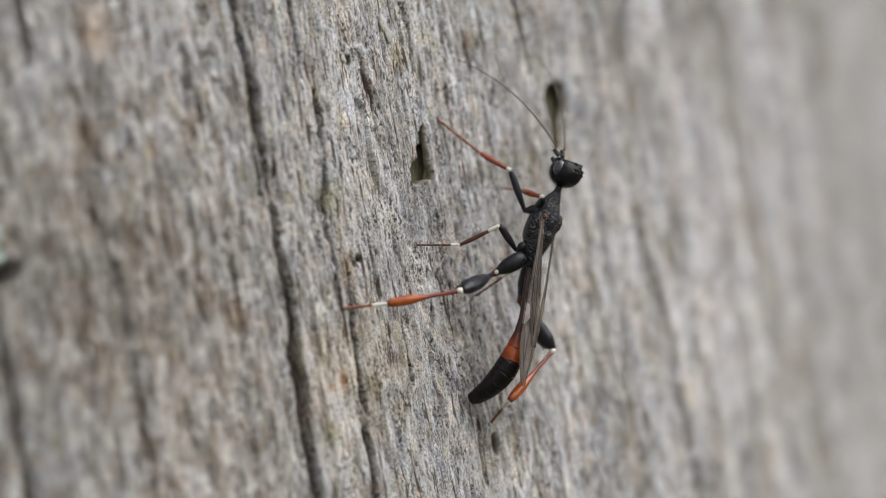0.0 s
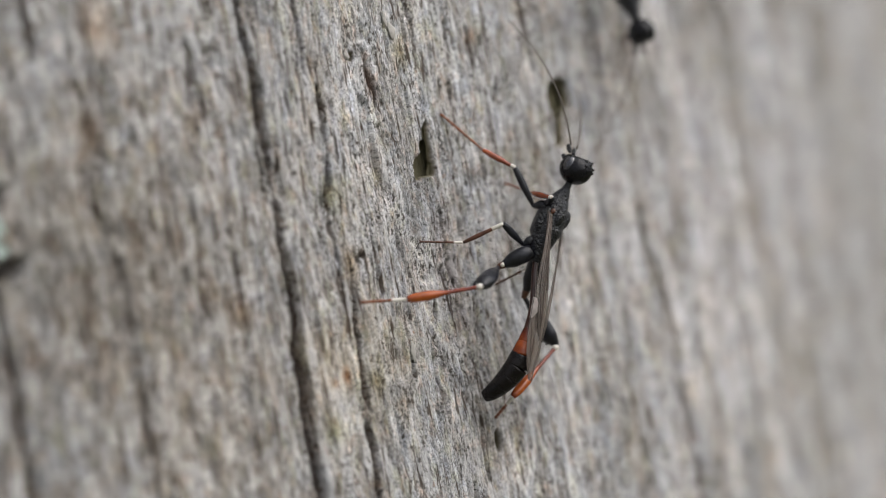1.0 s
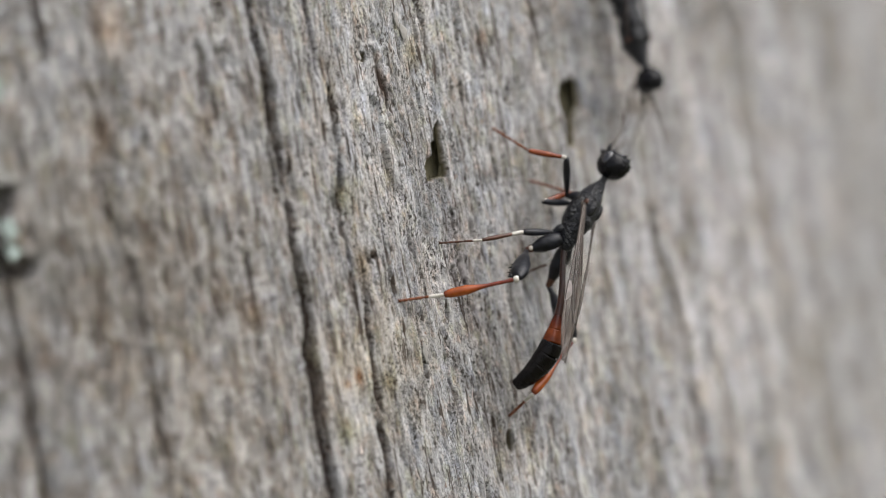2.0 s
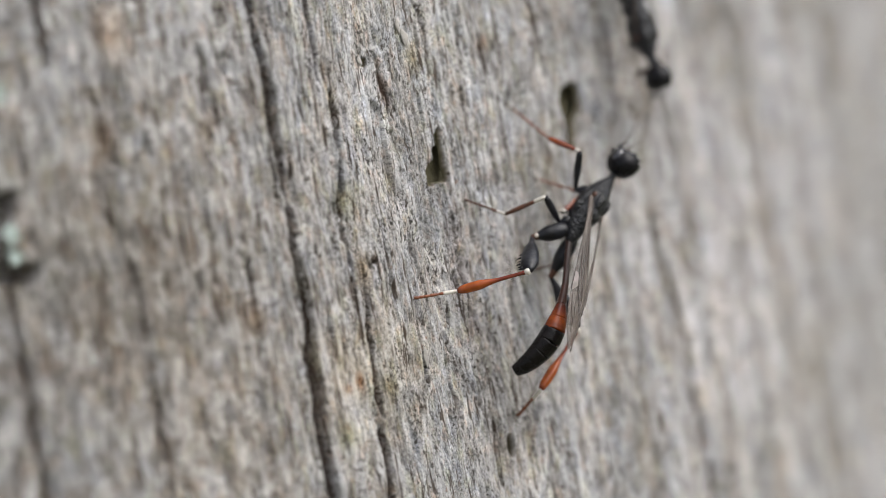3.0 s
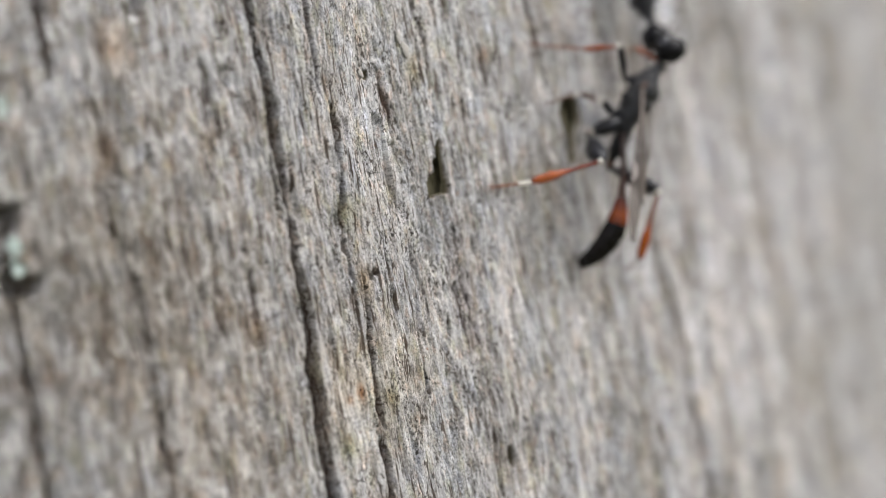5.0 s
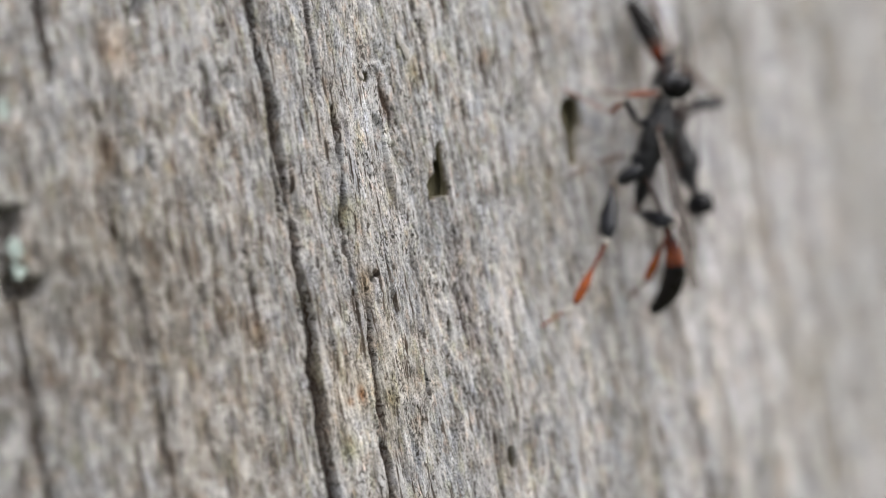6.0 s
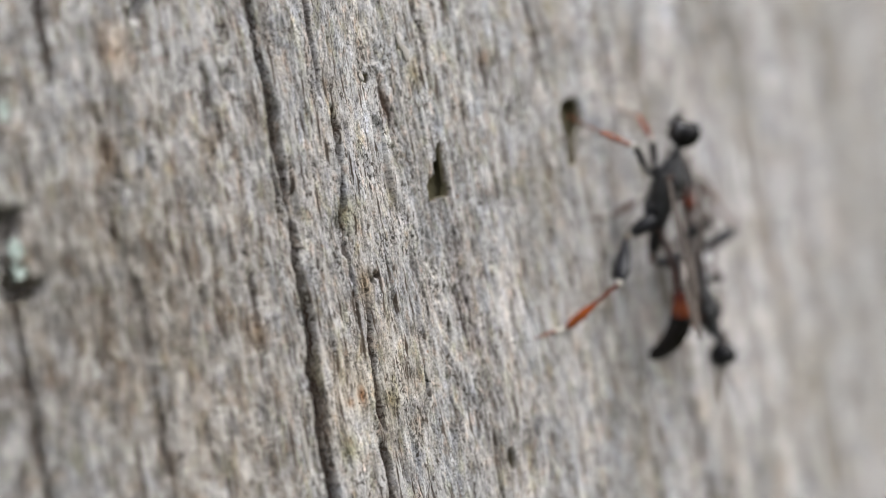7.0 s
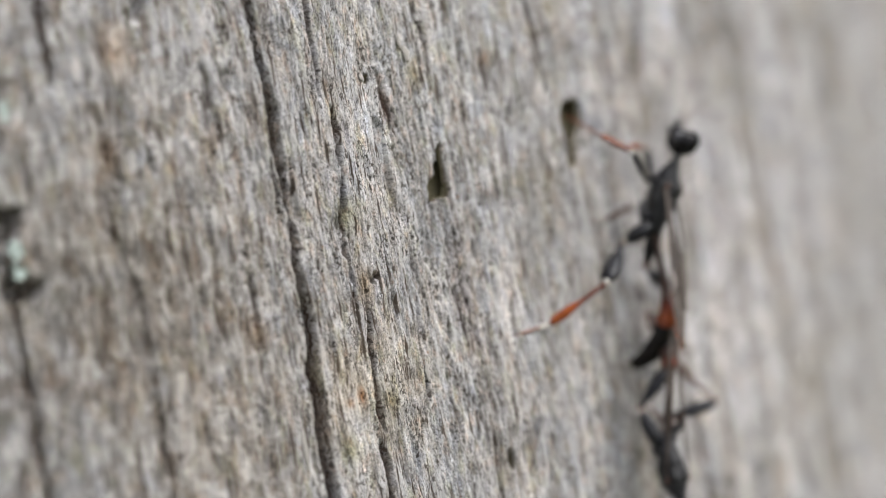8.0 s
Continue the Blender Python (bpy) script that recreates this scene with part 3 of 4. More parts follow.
def ground():
    bm = bmesh.new()
    rings = [0.02, 0.5, 2, 8, 40, 300, 2000]
    prev = None
    for r in rings:
        ring = [bm.verts.new((math.cos(a) * r, math.sin(a) * r, 0.0)) for a in np.linspace(0, math.tau, 49)[:-1]]
        if prev:
            for a in range(48):
                bm.faces.new((prev[a], ring[a], ring[(a + 1) % 48], prev[(a + 1) % 48]))
        else:
            bm.faces.new(ring)
        prev = ring
    me = bpy.data.meshes.new("ground")
    bm.to_mesh(me)
    bm.free()
    me.materials.append(SOIL)
    ob = new("ground", me)
    ob.location = (0, 0, GROUND_Z)
    return tagged(ob, "grassy brown earth round the foot of the post", "ground", kind="structure")


ground()
wooden_post()


# ---- building helpers ----
def part(name, bm, mat, parent=None, label="", smooth_faces=True):
    me = bpy.data.meshes.new(name)
    bmesh.ops.recalc_face_normals(bm, faces=bm.faces[:])
    bm.to_mesh(me)
    bm.free()
    me.polygons.foreach_set("use_smooth", [smooth_faces] * len(me.polygons))
    me.materials.append(mat)
    ob = new(name, me)
    ob.parent = parent
    return tagged(ob, label) if label else ob


def glide(xs, ys, x):
    """Smooth curve through the points with no overshoot."""
    xs, ys, x = np.asarray(xs, float), np.asarray(ys, float), np.asarray(x, float)
    d = np.diff(ys) / np.diff(xs)
    m = np.zeros(len(xs))
    for i in range(1, len(xs) - 1):
        if d[i - 1] * d[i] > 0:
            m[i] = 2 * d[i - 1] * d[i] / (d[i - 1] + d[i])
    m[0], m[-1] = d[0], d[-1]
    i = np.clip(np.searchsorted(xs, x) - 1, 0, len(xs) - 2)
    w = xs[i + 1] - xs[i]
    t = np.clip((x - xs[i]) / w, 0, 1)
    return ((1 + 2 * t) * (1 - t) ** 2 * ys[i] + t * (1 - t) ** 2 * w * m[i] + t * t * (3 - 2 * t) * ys[i + 1] + t * t * (t - 1) * w * m[i + 1])


def loft(bm, stations, rings=18, around_n=14, bumps=0.0, seed=0):
    """A round body along rows of (x, y, z, radius across, radius in height), all in mm."""
    st = np.array(stations, float)
    k = np.concatenate([[0], np.cumsum(np.linalg.norm(np.diff(st[:, :3], axis=0), axis=1))])
    t = np.linspace(0, k[-1], rings)
    p = np.stack([glide(k, st[:, c], t) for c in range(5)], -1)
    rng = np.random.default_rng(seed)
    last = None
    for i in range(rings):
        a, b = p[max(i - 1, 0), :3], p[min(i + 1, rings - 1), :3]
        x = Vector(b - a).normalized()
        y = Vector((0, 0, 1)).cross(x)
        y = y.normalized() if y.length > 1e-4 else Vector((0, 1, 0))
        up = x.cross(y)
        ring = []
        for j in range(around_n):
            g = math.tau * j / around_n
            f = 1 + bumps * rng.uniform(-1, 1)
            v = Vector(p[i, :3]) + y * (math.cos(g) * p[i, 3] * f) + up * (math.sin(g) * p[i, 4] * f)
            ring.append(bm.verts.new(v * MM))
        if last:
            for j in range(around_n):
                bm.faces.new((last[j], last[(j + 1) % around_n], ring[(j + 1) % around_n], ring[j]))
        else:
            bm.faces.new(ring)
        last = ring
    bm.faces.new(last)
    return bm


def blob(bm, centre, radii, sub=2, turn=None, rough=0.0, seed=0):
    made = bmesh.ops.create_icosphere(bm, subdivisions=sub, radius=1.0)["verts"]
    rng = np.random.default_rng(seed)
    for v in made:
        c = v.co * (1 + rough * rng.uniform(-1, 1))
        c = Vector((c.x * radii[0], c.y * radii[1], c.z * radii[2]))
        if turn:
            c = turn @ c
        v.co = (c + Vector(centre)) * MM
    return bm


def spike(bm, at, to, r):
    """A small pointed tooth from at to to (mm)."""
    a, b = Vector(at), Vector(to)
    x = (b - a).normalized()
    y = x.orthogonal().normalized()
    z = x.cross(y)
    base = [bm.verts.new((a + (y * math.cos(g) + z * math.sin(g)) * r) * MM) for g in np.linspace(0, math.tau, 7)[:-1]]
    tip = bm.verts.new(b * MM)
    for i in range(6):
        bm.faces.new((base[i], base[(i + 1) % 6], tip))
    bm.faces.new(base)
    return bm


def straight(length, *radii):
    """Rows for loft: a limb along x with radii at even steps, or (share of the length, radius)."""
    rows = []
    for i, r in enumerate(radii):
        f, rr = r if isinstance(r, tuple) else (i / (len(radii) - 1), r)
        rows.append((f * length, 0, 0, rr, rr))
    return rows


# ---- the wasp ----
# mm, x forward, y to its left, z up; origin in the middle of the thorax
# leg: hip, then the lengths of femur, tibia and tarsus
LEGS = {
    "front_left": ((0.52, 0.42, -1.15), 2.08, 1.90, 2.85),
    "front_right": ((0.52, -0.42, -1.10), 2.08, 1.90, 2.85),
    "middle_left": ((-1.50, 0.50, -0.72), 1.72, 2.22, 2.22),
    "middle_right": ((-1.50, -0.50, -0.72), 1.72, 2.22, 2.22),
    "hind_left": ((-3.01, 1.07, -1.20), 2.95, 3.75, 2.32),
    "hind_right": ((-3.80, -0.90, -0.35), 2.95, 3.75, 2.20),
}
WAIST = Vector((-1.95, 0.0, -0.03))
# joints of the abdomen in the waist's space: x, z, radius
RINGS = [(-3.35, .77, .25), (-4.1, .86, .44), (-4.75, .87, .57), (-5.35, .77, .61), (-5.95, .53, .57), (-6.5, .20, .49), (-6.95, -.17, .40), (-7.20, -.45, .30)]
ANTENNA_ROOT = {"left": Vector((3.65, 0.20, -0.50)), "right": Vector((3.65, -0.20, -0.50))}


def femur(kind, length, parent):
    bm = bmesh.new()
    if kind == "hind":
        loft(bm, [(0, 0, 0, .10, .11), (length * .14, 0, 0, .14, .16), (length * .34, 0, -.02, .29, .34), (length * .55, 0, -.04, .36, .45), (length * .76, 0, -.06, .36, .46),
                  (length * .90, 0, -.02, .27, .31), (length * .97, 0, 0, .16, .17), (length, 0, 0, .12, .12)], 26, 18)
        for f, d in ((.46, .16), (.56, .26), (.65, .17), (.74, .28), (.82, .20), (.88, .16)):
            spike(bm, (length * f, 0, -.36), (length * (f + .03), 0, -.48 - d), .11)
        mat = JET
    else:
        loft(bm, straight(length, (0, .09), (.15, .12), (.55, .19), (.85, .17), (1, .12)), 14, 12)
        mat = JET
    return part("femur", bm, mat, parent)


def tibia(kind, length, parent, dark=False):
    bm = bmesh.new()
    if kind == "hind":
        loft(bm, straight(length, (0, .10), (.05, .12), (.15, .095), (.42, .10), (.56, .16), (.72, .25), (.90, .23), (1, .14)), 24, 14)
        ob = part("tibia", bm, BROWN if dark else SHIN, parent, "dark brown shin with a swollen end" if dark else "orange-red shin with a swollen end")
        band = loft(bmesh.new(), straight(.28, .13, .175, .165, .11), 8, 12)
    elif kind == "front":
        loft(bm, straight(length, (0, .08), (.25, .11), (.65, .16), (1, .11)), 14, 12)
        ob = part("tibia", bm, STALK if dark else RED, parent, "dark brown shin" if dark else "orange-red shin")
        band = loft(bmesh.new(), straight(.26, .10, .12, .115, .09), 8, 12)
    else:
        loft(bm, straight(length, (0, .07), (.3, .09), (.7, .12), (1, .08)), 14, 12)
        ob = part("tibia", bm, BROWN, parent, "dark brown shin")
        band = loft(bmesh.new(), straight(.62, .085, .11, .105, .10), 8, 12)
    part("knee_band", band, BROWN if dark else CREAM, ob, "brown knee" if dark else "cream-white knee")
    return ob


def tarsus(kind, length, parent, dark=False):
    """Five joints, each a little wider at its end, and two claws."""
    bm = bmesh.new()
    r = .085 if kind == "hind" else .062
    ends = [0, .42, .62, .76, .86, .97]
    for a, b in zip(ends, ends[1:]):
        loft(bm, [(length * a, 0, 0, r * .70, r * .70), (length * (a * .3 + b * .7), 0, 0, r, r), (length * b, 0, 0, r * .85, r * .85)], 6, 8)
    for side in (-1, 1):
        spike(bm, (length * .96, side * .03, 0), (length, side * .13, -.09), .035)
    ob = part("tarsus", bm, RUST if kind != "middle" and not dark else BROWN, parent)
    if kind == "hind":
        part("foot_band", loft(bmesh.new(), straight(length * .33, r * .95, r * 1.15, r * 1.18, r * .98), 8, 10), CREAM, ob, "cream-white base of the foot")
    elif kind == "middle":
        part("foot_band", loft(bmesh.new(), straight(length * .22, r * .9, r * 1.12, r * 1.1, r * .9), 8, 10), CREAM, ob, "cream-white base of the foot")
    return ob


def wing(side, parent, length, wide, drop, name, lean):
    """A long smoky wing, folded along the back, with its veins."""
    bm = bmesh.new()
    n, c = 22, 5
    root = Vector((0.5, 0.68 * side, 0.20 - drop))
    tip = Vector((0.5 - length, 0.10 * side, 2.08 - drop * 1.5))
    along = tip - root
    across = Vector((0, side, 0)) * math.cos(lean) - Vector((-0.25, 0, 0.95)) * math.sin(lean)

    def at(f, g):
        w = wide * (0.20 + 0.80 * math.sin(math.pi * min(f * 0.68, 0.5)) ** 1.5) * (1 - max(0.0, f - 0.72) ** 2 / 0.0784 * 0.97)
        arch = 0.10 * math.sin(math.pi * f) - 0.16 * (g - 0.3) ** 2
        return root + along * f + across * (w * (g - 0.35)) + Vector((0, 0, arch))
    top = [[bm.verts.new(at(i / n, j / c) * MM) for j in range(c + 1)] for i in range(n + 1)]
    low = [[bm.verts.new((at(i / n, j / c) - Vector((0, 0, 0.025))) * MM) for j in range(c + 1)] for i in range(n + 1)]
    for i in range(n):
        for j in range(c):
            bm.faces.new((top[i][j], top[i + 1][j], top[i + 1][j + 1], top[i][j + 1]))
            bm.faces.new((low[i][j + 1], low[i + 1][j + 1], low[i + 1][j], low[i][j]))
        bm.faces.new((top[i][0], low[i][0], low[i + 1][0], top[i + 1][0]))
        bm.faces.new((top[i + 1][c], low[i + 1][c], low[i][c], top[i][c]))
    ob = part(name, bm, WING, parent, "smoky translucent wing")
    if name == "fore_wing":
        cell = bmesh.new()
        rows = []
        for i in range(7):
            f = .525 + .021 * i
            rows.append([cell.verts.new((at(f, g) + Vector((0, 0, up))) * MM) for up in (.03, -.05) for g in np.linspace(.50 + .13 * abs(i - 2.6), 1.02, 4)])
        for a, b in zip(rows, rows[1:]):
            for k in (0, 1, 2, 4, 5, 6):
                cell.faces.new((a[k], b[k], b[k + 1], a[k + 1]))
        part("wing_spot", cell, PALE, ob, "pale cell of the wing")
    ob["role"] = "wing"
    lines = [[(0.0, .05), (.3, .02), (.62, .02)], [(0.02, .45), (.35, .42), (.58, .45), (.85, .4)], [(0.05, .75), (.35, .72), (.6, .8)],
             [(.36, .42), (.42, .72)], [(.56, .05), (.60, .45)], [(.60, .02), (.78, .25), (.9, .4)]]
    for ln in lines:
        pts = [at(f, 1 - g) + Vector((0, 0, .012)) for f, g in ln]
        part("wing_vein", loft(bmesh.new(), [(*p, .016, .016) for p in pts], 3 * len(pts), 5), VEIN, ob)
    return ob


def parasitic_wasp(size=1.0, dark=False):
    base = new("parasitic_wasp")
    base.empty_display_size = 0.001
    # thorax in three plates
    bm = loft(bmesh.new(), [(2.45, 0, .02, .17, .17), (2.05, 0, .0, .17, .18), (1.72, 0, -.03, .28, .31), (1.35, 0, -.10, .44, .48), (.95, 0, -.14, .58, .64), (.62, 0, -.16, .60, .68)], 26, 30, .012, 1)
    part("pronotum", bm, BLACK, base)
    bm = loft(bmesh.new(), [(1.30, 0, .00, .22, .26), (1.10, 0, -.04, .46, .50), (.80, 0, -.10, .62, .72), (.35, 0, -.15, .70, .82), (-.15, 0, -.17, .70, .82), (-.62, 0, -.18, .66, .76), (-.80, 0, -.17, .55, .66)], 30, 34, .014, 2)
    for y in (-.30, .30):
        blob(bm, (.42, y, .42), (.50, .26, .28), 3, None, .02, 3)
    blob(bm, (-.32, 0, .46), (.36, .40, .24), 3, None, .02, 4)
    part("mesothorax", bm, BLACK, base)
    bm = loft(bmesh.new(), [(-.45, 0, -.12, .55, .66), (-.70, 0, -.13, .62, .70), (-1.05, 0, -.12, .58, .60), (-1.45, 0, -.08, .48, .48), (-1.85, 0, -.02, .32, .34), (-2.05, 0, -.02, .18, .20)], 24, 30, .016, 5)
    part("propodeum", bm, BLACK, base)
    for side in (1, -1):
        bm = loft(bmesh.new(), [(.70, .60 * side, -.10, .10, .14), (.35, .68 * side, -.25, .12, .26), (-.25, .68 * side, -.30, .12, .26), (-.60, .60 * side, -.25, .08, .12)], 12, 12, .04, 8)
        part("side_plate", bm, BLACK, base)
    # head with a crown of knobs, eyes, jaws
    bm = blob(bmesh.new(), (2.98, 0, .06), (.78, .75, .86), 4, None, .006, 6)
    for v in bm.verts:
        over = v.co.x / MM - 3.52
        if over > 0:
            v.co.x -= over * .62 * MM
    blob(bm, (3.34, 0, -.38), (.30, .50, .34), 3, None, .01, 7)
    teeth = []
    for x, y, z in ((3.42, 0, .74), (3.26, .34, .78), (3.26, -.34, .78), (3.52, .24, .62), (3.52, -.24, .62), (3.06, .26, .90), (3.06, -.26, .90), (3.12, 0, .94)):
        d = Vector((x - 2.98, y, z - .08)).normalized()
        teeth.append(spike(bmesh.new(), Vector((2.98, 0, .08)) + d * .70, Vector((2.98, 0, .08)) + d * .93, .20))
    head = part("head", bm, HEAD, base)
    for bm in teeth:
        part("crown_tooth", bm, HEAD, head)
    for side in (1, -1):
        part("eye", blob(bmesh.new(), (3.06, .58 * side, -.04), (.42, .23, .31), 3), EYE, head, "smooth dark grey compound eye")
        jaw = loft(bmesh.new(), [(3.30, .22 * side, -.62, .14, .12), (3.42, .16 * side, -.82, .12, .10), (3.40, .02 * side, -.95, .04, .04)], 8, 8)
        part("jaw", jaw, BLACK, head)
    # wings: the hind pair under the fore pair
    for side in (1, -1):
        wing(side, base, 6.2, .15 if dark else .58, .14, "hind_wing", 0.30)
        wing(side, base, 8.2, .26 if dark else .84, 0.0, "fore_wing", 0.38)
        part("wing_root", blob(bmesh.new(), (.56, .71 * side, .22), (.15, .09, .12), 2), BROWN, base, "pale brown wing joint")
    # waist and abdomen
    bm = loft(bmesh.new(), [(.05, 0, 0, .16, .16), (-.5, 0, .12, .15, .15), (-1.4, 0, .37, .155, .155), (-2.5, 0, .65, .18, .18), (-3.55, 0, .80, .27, .27)], 20, 12)
    waist = part("petiole", bm, STALK, base, "thin dark red-brown waist stalk")
    waist.location = WAIST * MM
    for i, (a, b) in enumerate(zip(RINGS, RINGS[1:])):
        x0, z0, r0 = a
        x1, z1, r1 = b
        ex, ez = (x1 - x0) * .06, (z1 - z0) * .06
        bm = loft(bmesh.new(), [(x0, 0, z0, r0 * .99, r0 * .99), ((x0 + x1) / 2, 0, (z0 + z1) / 2, (r0 + r1) / 2 * 1.01, (r0 + r1) / 2 * 1.01),
                                (x1 + ex, 0, z1 + ez, r1 * 1.0, r1 * 1.0)], 9, 26)
        part("abdomen_segment", bm, TAIL if i > 1 else STALK if dark and i == 1 else BELLY, waist, "black glossy ring" if i > 1 else "dark red-brown ring" if dark and i == 1 else "orange-red glossy ring")["ring"] = i
    # antennae: an elbow joint and a long thread
    for side in ("left", "right"):
        bm = loft(bmesh.new(), [(0, 0, 0, .09, .09), (.18, 0, .04, .12, .12), (.42, 0, .09, .10, .10)], 7, 10)
        ant = part("antenna", bm, BLACK, base)
        pts = [(7.35 * f, 0, .09 + .72 * (1 - (2 * f - 1) ** 2) * (1 if f > .02 else .3), .045 - .023 * f, .045 - .023 * f) for f in np.linspace(.045, 1, 12)]
        part("antenna_thread", loft(bmesh.new(), pts, 26, 7), FEELER, ant, "fine dark brown feeler")
        ant["role"] = side
    # legs
    for name, (hip, lf, lt, la) in LEGS.items():
        kind, side = name.split("_")
        s = 1 if side == "left" else -1
        h = Vector(hip)
        if kind == "hind":
            d = h - Vector((-1.62, .42 * s, -.20))
            p0 = Vector((-1.62, .42 * s, -.20))
            rows = [(*(p0 + d * f), r, r) for f, r in ((0, .30), (.25, .42), (.55, .40), (.78, .24), (.90, .15))]
            part("coxa", loft(bmesh.new(), rows, 14, 14), JET, base)
            rows = [(*(p0 + d * f), r, r) for f, r in ((.80, .16), (.86, .20), (.93, .17), (1.03, .14))]
            part("trochanter", loft(bmesh.new(), rows, 8, 12), BROWN, base, "dark red-brown hip joint")
            part("hip_knob", blob(bmesh.new(), p0 + d * .88 + Vector((0, .12 * s, .06)), (.13, .10, .12), 2), CREAM, base, "small cream-white hip knob")
        else:
            x0 = .80 if kind == "front" else -1.05
            p0 = Vector((x0, .35 * s, -.45))
            d = h - p0
            rows = [(*(p0 + d * f), r, r) for f, r in ((0, .22), (.4, .25), (.8, .16), (1.06, .10))]
            part("coxa", loft(bmesh.new(), rows, 10, 12), JET, base)
        for ob in (femur(kind, lf, base), tibia(kind, lt, base, dark), tarsus(kind, la, base, dark)):
            ob["role"] = name
    for ob in base.children_recursive:
        ob.data.transform(Matrix.Scale(size, 4))
        ob.location *= size
    return tagged(base, "slender black wasp with orange-red legs, clinging to the post", "wasp", "wasps on the post")


first_wasp = parasitic_wasp()
SMALL = 0.92
second_wasp = parasitic_wasp(SMALL, True)
tagged(second_wasp, "smaller slender black wasp with orange-red abdomen, creeping down the post")


# ---- lichen on the post ----
def lichen(s, z, size, seed, mat, label, n=26):
    rng = np.random.default_rng(seed)
    es, ez, en = axes_at(s)
    turn = Matrix((es, ez, en)).transposed()
    bm = bmesh.new()
    for i in range(n):
        a, r = rng.uniform(0, math.tau), size * math.sqrt(rng.random())
        x, y = r * math.cos(a) * .8, r * math.sin(a) * 1.2
        k = size * rng.uniform(.16, .34)
        blob(bm, (x, y, .02 + k * .35), (k, k * rng.uniform(.8, 1.4), k * rng.uniform(.4, .8)), 2, None, .12, seed * 100 + i)
    ob = part("lichen", bm, mat)
    ground_h = float(relief(np.array([s]), np.array([z]))[0][0] - bores(np.array([s]), np.array([z]))[0])
    ob.matrix_basis = Matrix.Translation(around(s, z, max(ground_h, -0.18) - 0.05)) @ turn.to_4x4()
    return tagged(ob, label, "lichen", "lichen on the post")


lichen(-21.32, 10.16, 0.50, 3, LICHEN, "small pale green lichen tuft on the weathered post")
lichen(-22.08, 3.59, 0.42, 4, LICHEN, "small pale green lichen tuft beside a rotten pocket")
lichen(-22.08, 2.68, 0.38, 5, LICHEN, "small pale green lichen tuft beside a rotten pocket")
lichen(-19.1, -2.7, 0.42, 6, CRUST, "pale grey lichen crust on the weathered post", 14)


def splinter(s, z, length, wide, lift, seed):
    """A pale sliver that stands off the wood at its lower end."""
    rng = np.random.default_rng(seed)
    es, ez, en = axes_at(s)
    turn = Matrix((ez, -es, en)).transposed()
    rows = [(f * length, rng.uniform(-.04, .04), -lift * f * f + .02, wide * k, wide * .28 * k) for f, k in ((0, .25), (.2, .7), (.5, 1), (.8, .7), (1, .15))]
    bm = loft(bmesh.new(), [(-length / 2 + a, b, c + lift * .8, d, e) for a, b, c, d, e in rows], 10, 8, .12, seed)
    ob = part("wood_splinter", bm, CHIP)
    ob.matrix_basis = Matrix.Translation(around(s, z, float(relief(np.array([s]), np.array([z]))[0][0]) - 0.02)) @ turn.to_4x4()
    return tagged(ob, "pale sliver of wood lifting off the weathered post", "splinter", "splinters on the post")


CHIP = chitin("pale_fresh_wood", (0.26, 0.245, 0.225), (0.42, 0.40, 0.375), 0.9, 1.0, 5000)
splinter(0.75, 10.15, 0.9, 0.22, 0.16, 1)
splinter(0.40, 10.75, 0.8, 0.12, 0.10, 2)
splinter(-2.15, 9.25, 0.45, 0.14, 0.12, 3)
splinter(-1.35, -5.6, 1.1, 0.13, 0.08, 4)
splinter(-9.2, -8.2, 2.2, 0.16, 0.12, 5)
splinter(4.6, 11.2, 0.9, 0.14, 0.10, 6)
splinter(-8.45, 4.4, 1.6, 0.10, 0.10, 7)


# ---- how the wasps go ----
def body_pose(s, z, h, yaw, pitch, roll=0.0):
    """Pose on the post: place in mm, heading from straight up (clockwise positive), pitch up, roll, in degrees."""
    es, ez, en = axes_at(s)
    y, p, r = radians(yaw), radians(pitch), radians(roll)
    f0 = ez * math.cos(y) + es * math.sin(y)
    l0 = ez * math.sin(y) - es * math.cos(y)
    f = f0 * math.cos(p) + en * math.sin(p)
    u = en * math.cos(p) - f0 * math.sin(p)
    left = l0 * math.cos(r) + u * math.sin(r)
    up = u * math.cos(r) - l0 * math.sin(r)
    m = Matrix((f, left, up)).transposed().to_4x4()
    m.translation = around(s, z, h)
    return m


def limb_pose(a, b, up):
    """A limb that starts at a and runs towards b."""
    x = (b - a).normalized()
    y = up.cross(x).normalized()
    z = x.cross(y)
    m = Matrix((x, y, z)).transposed().to_4x4()
    m.translation = a
    return m


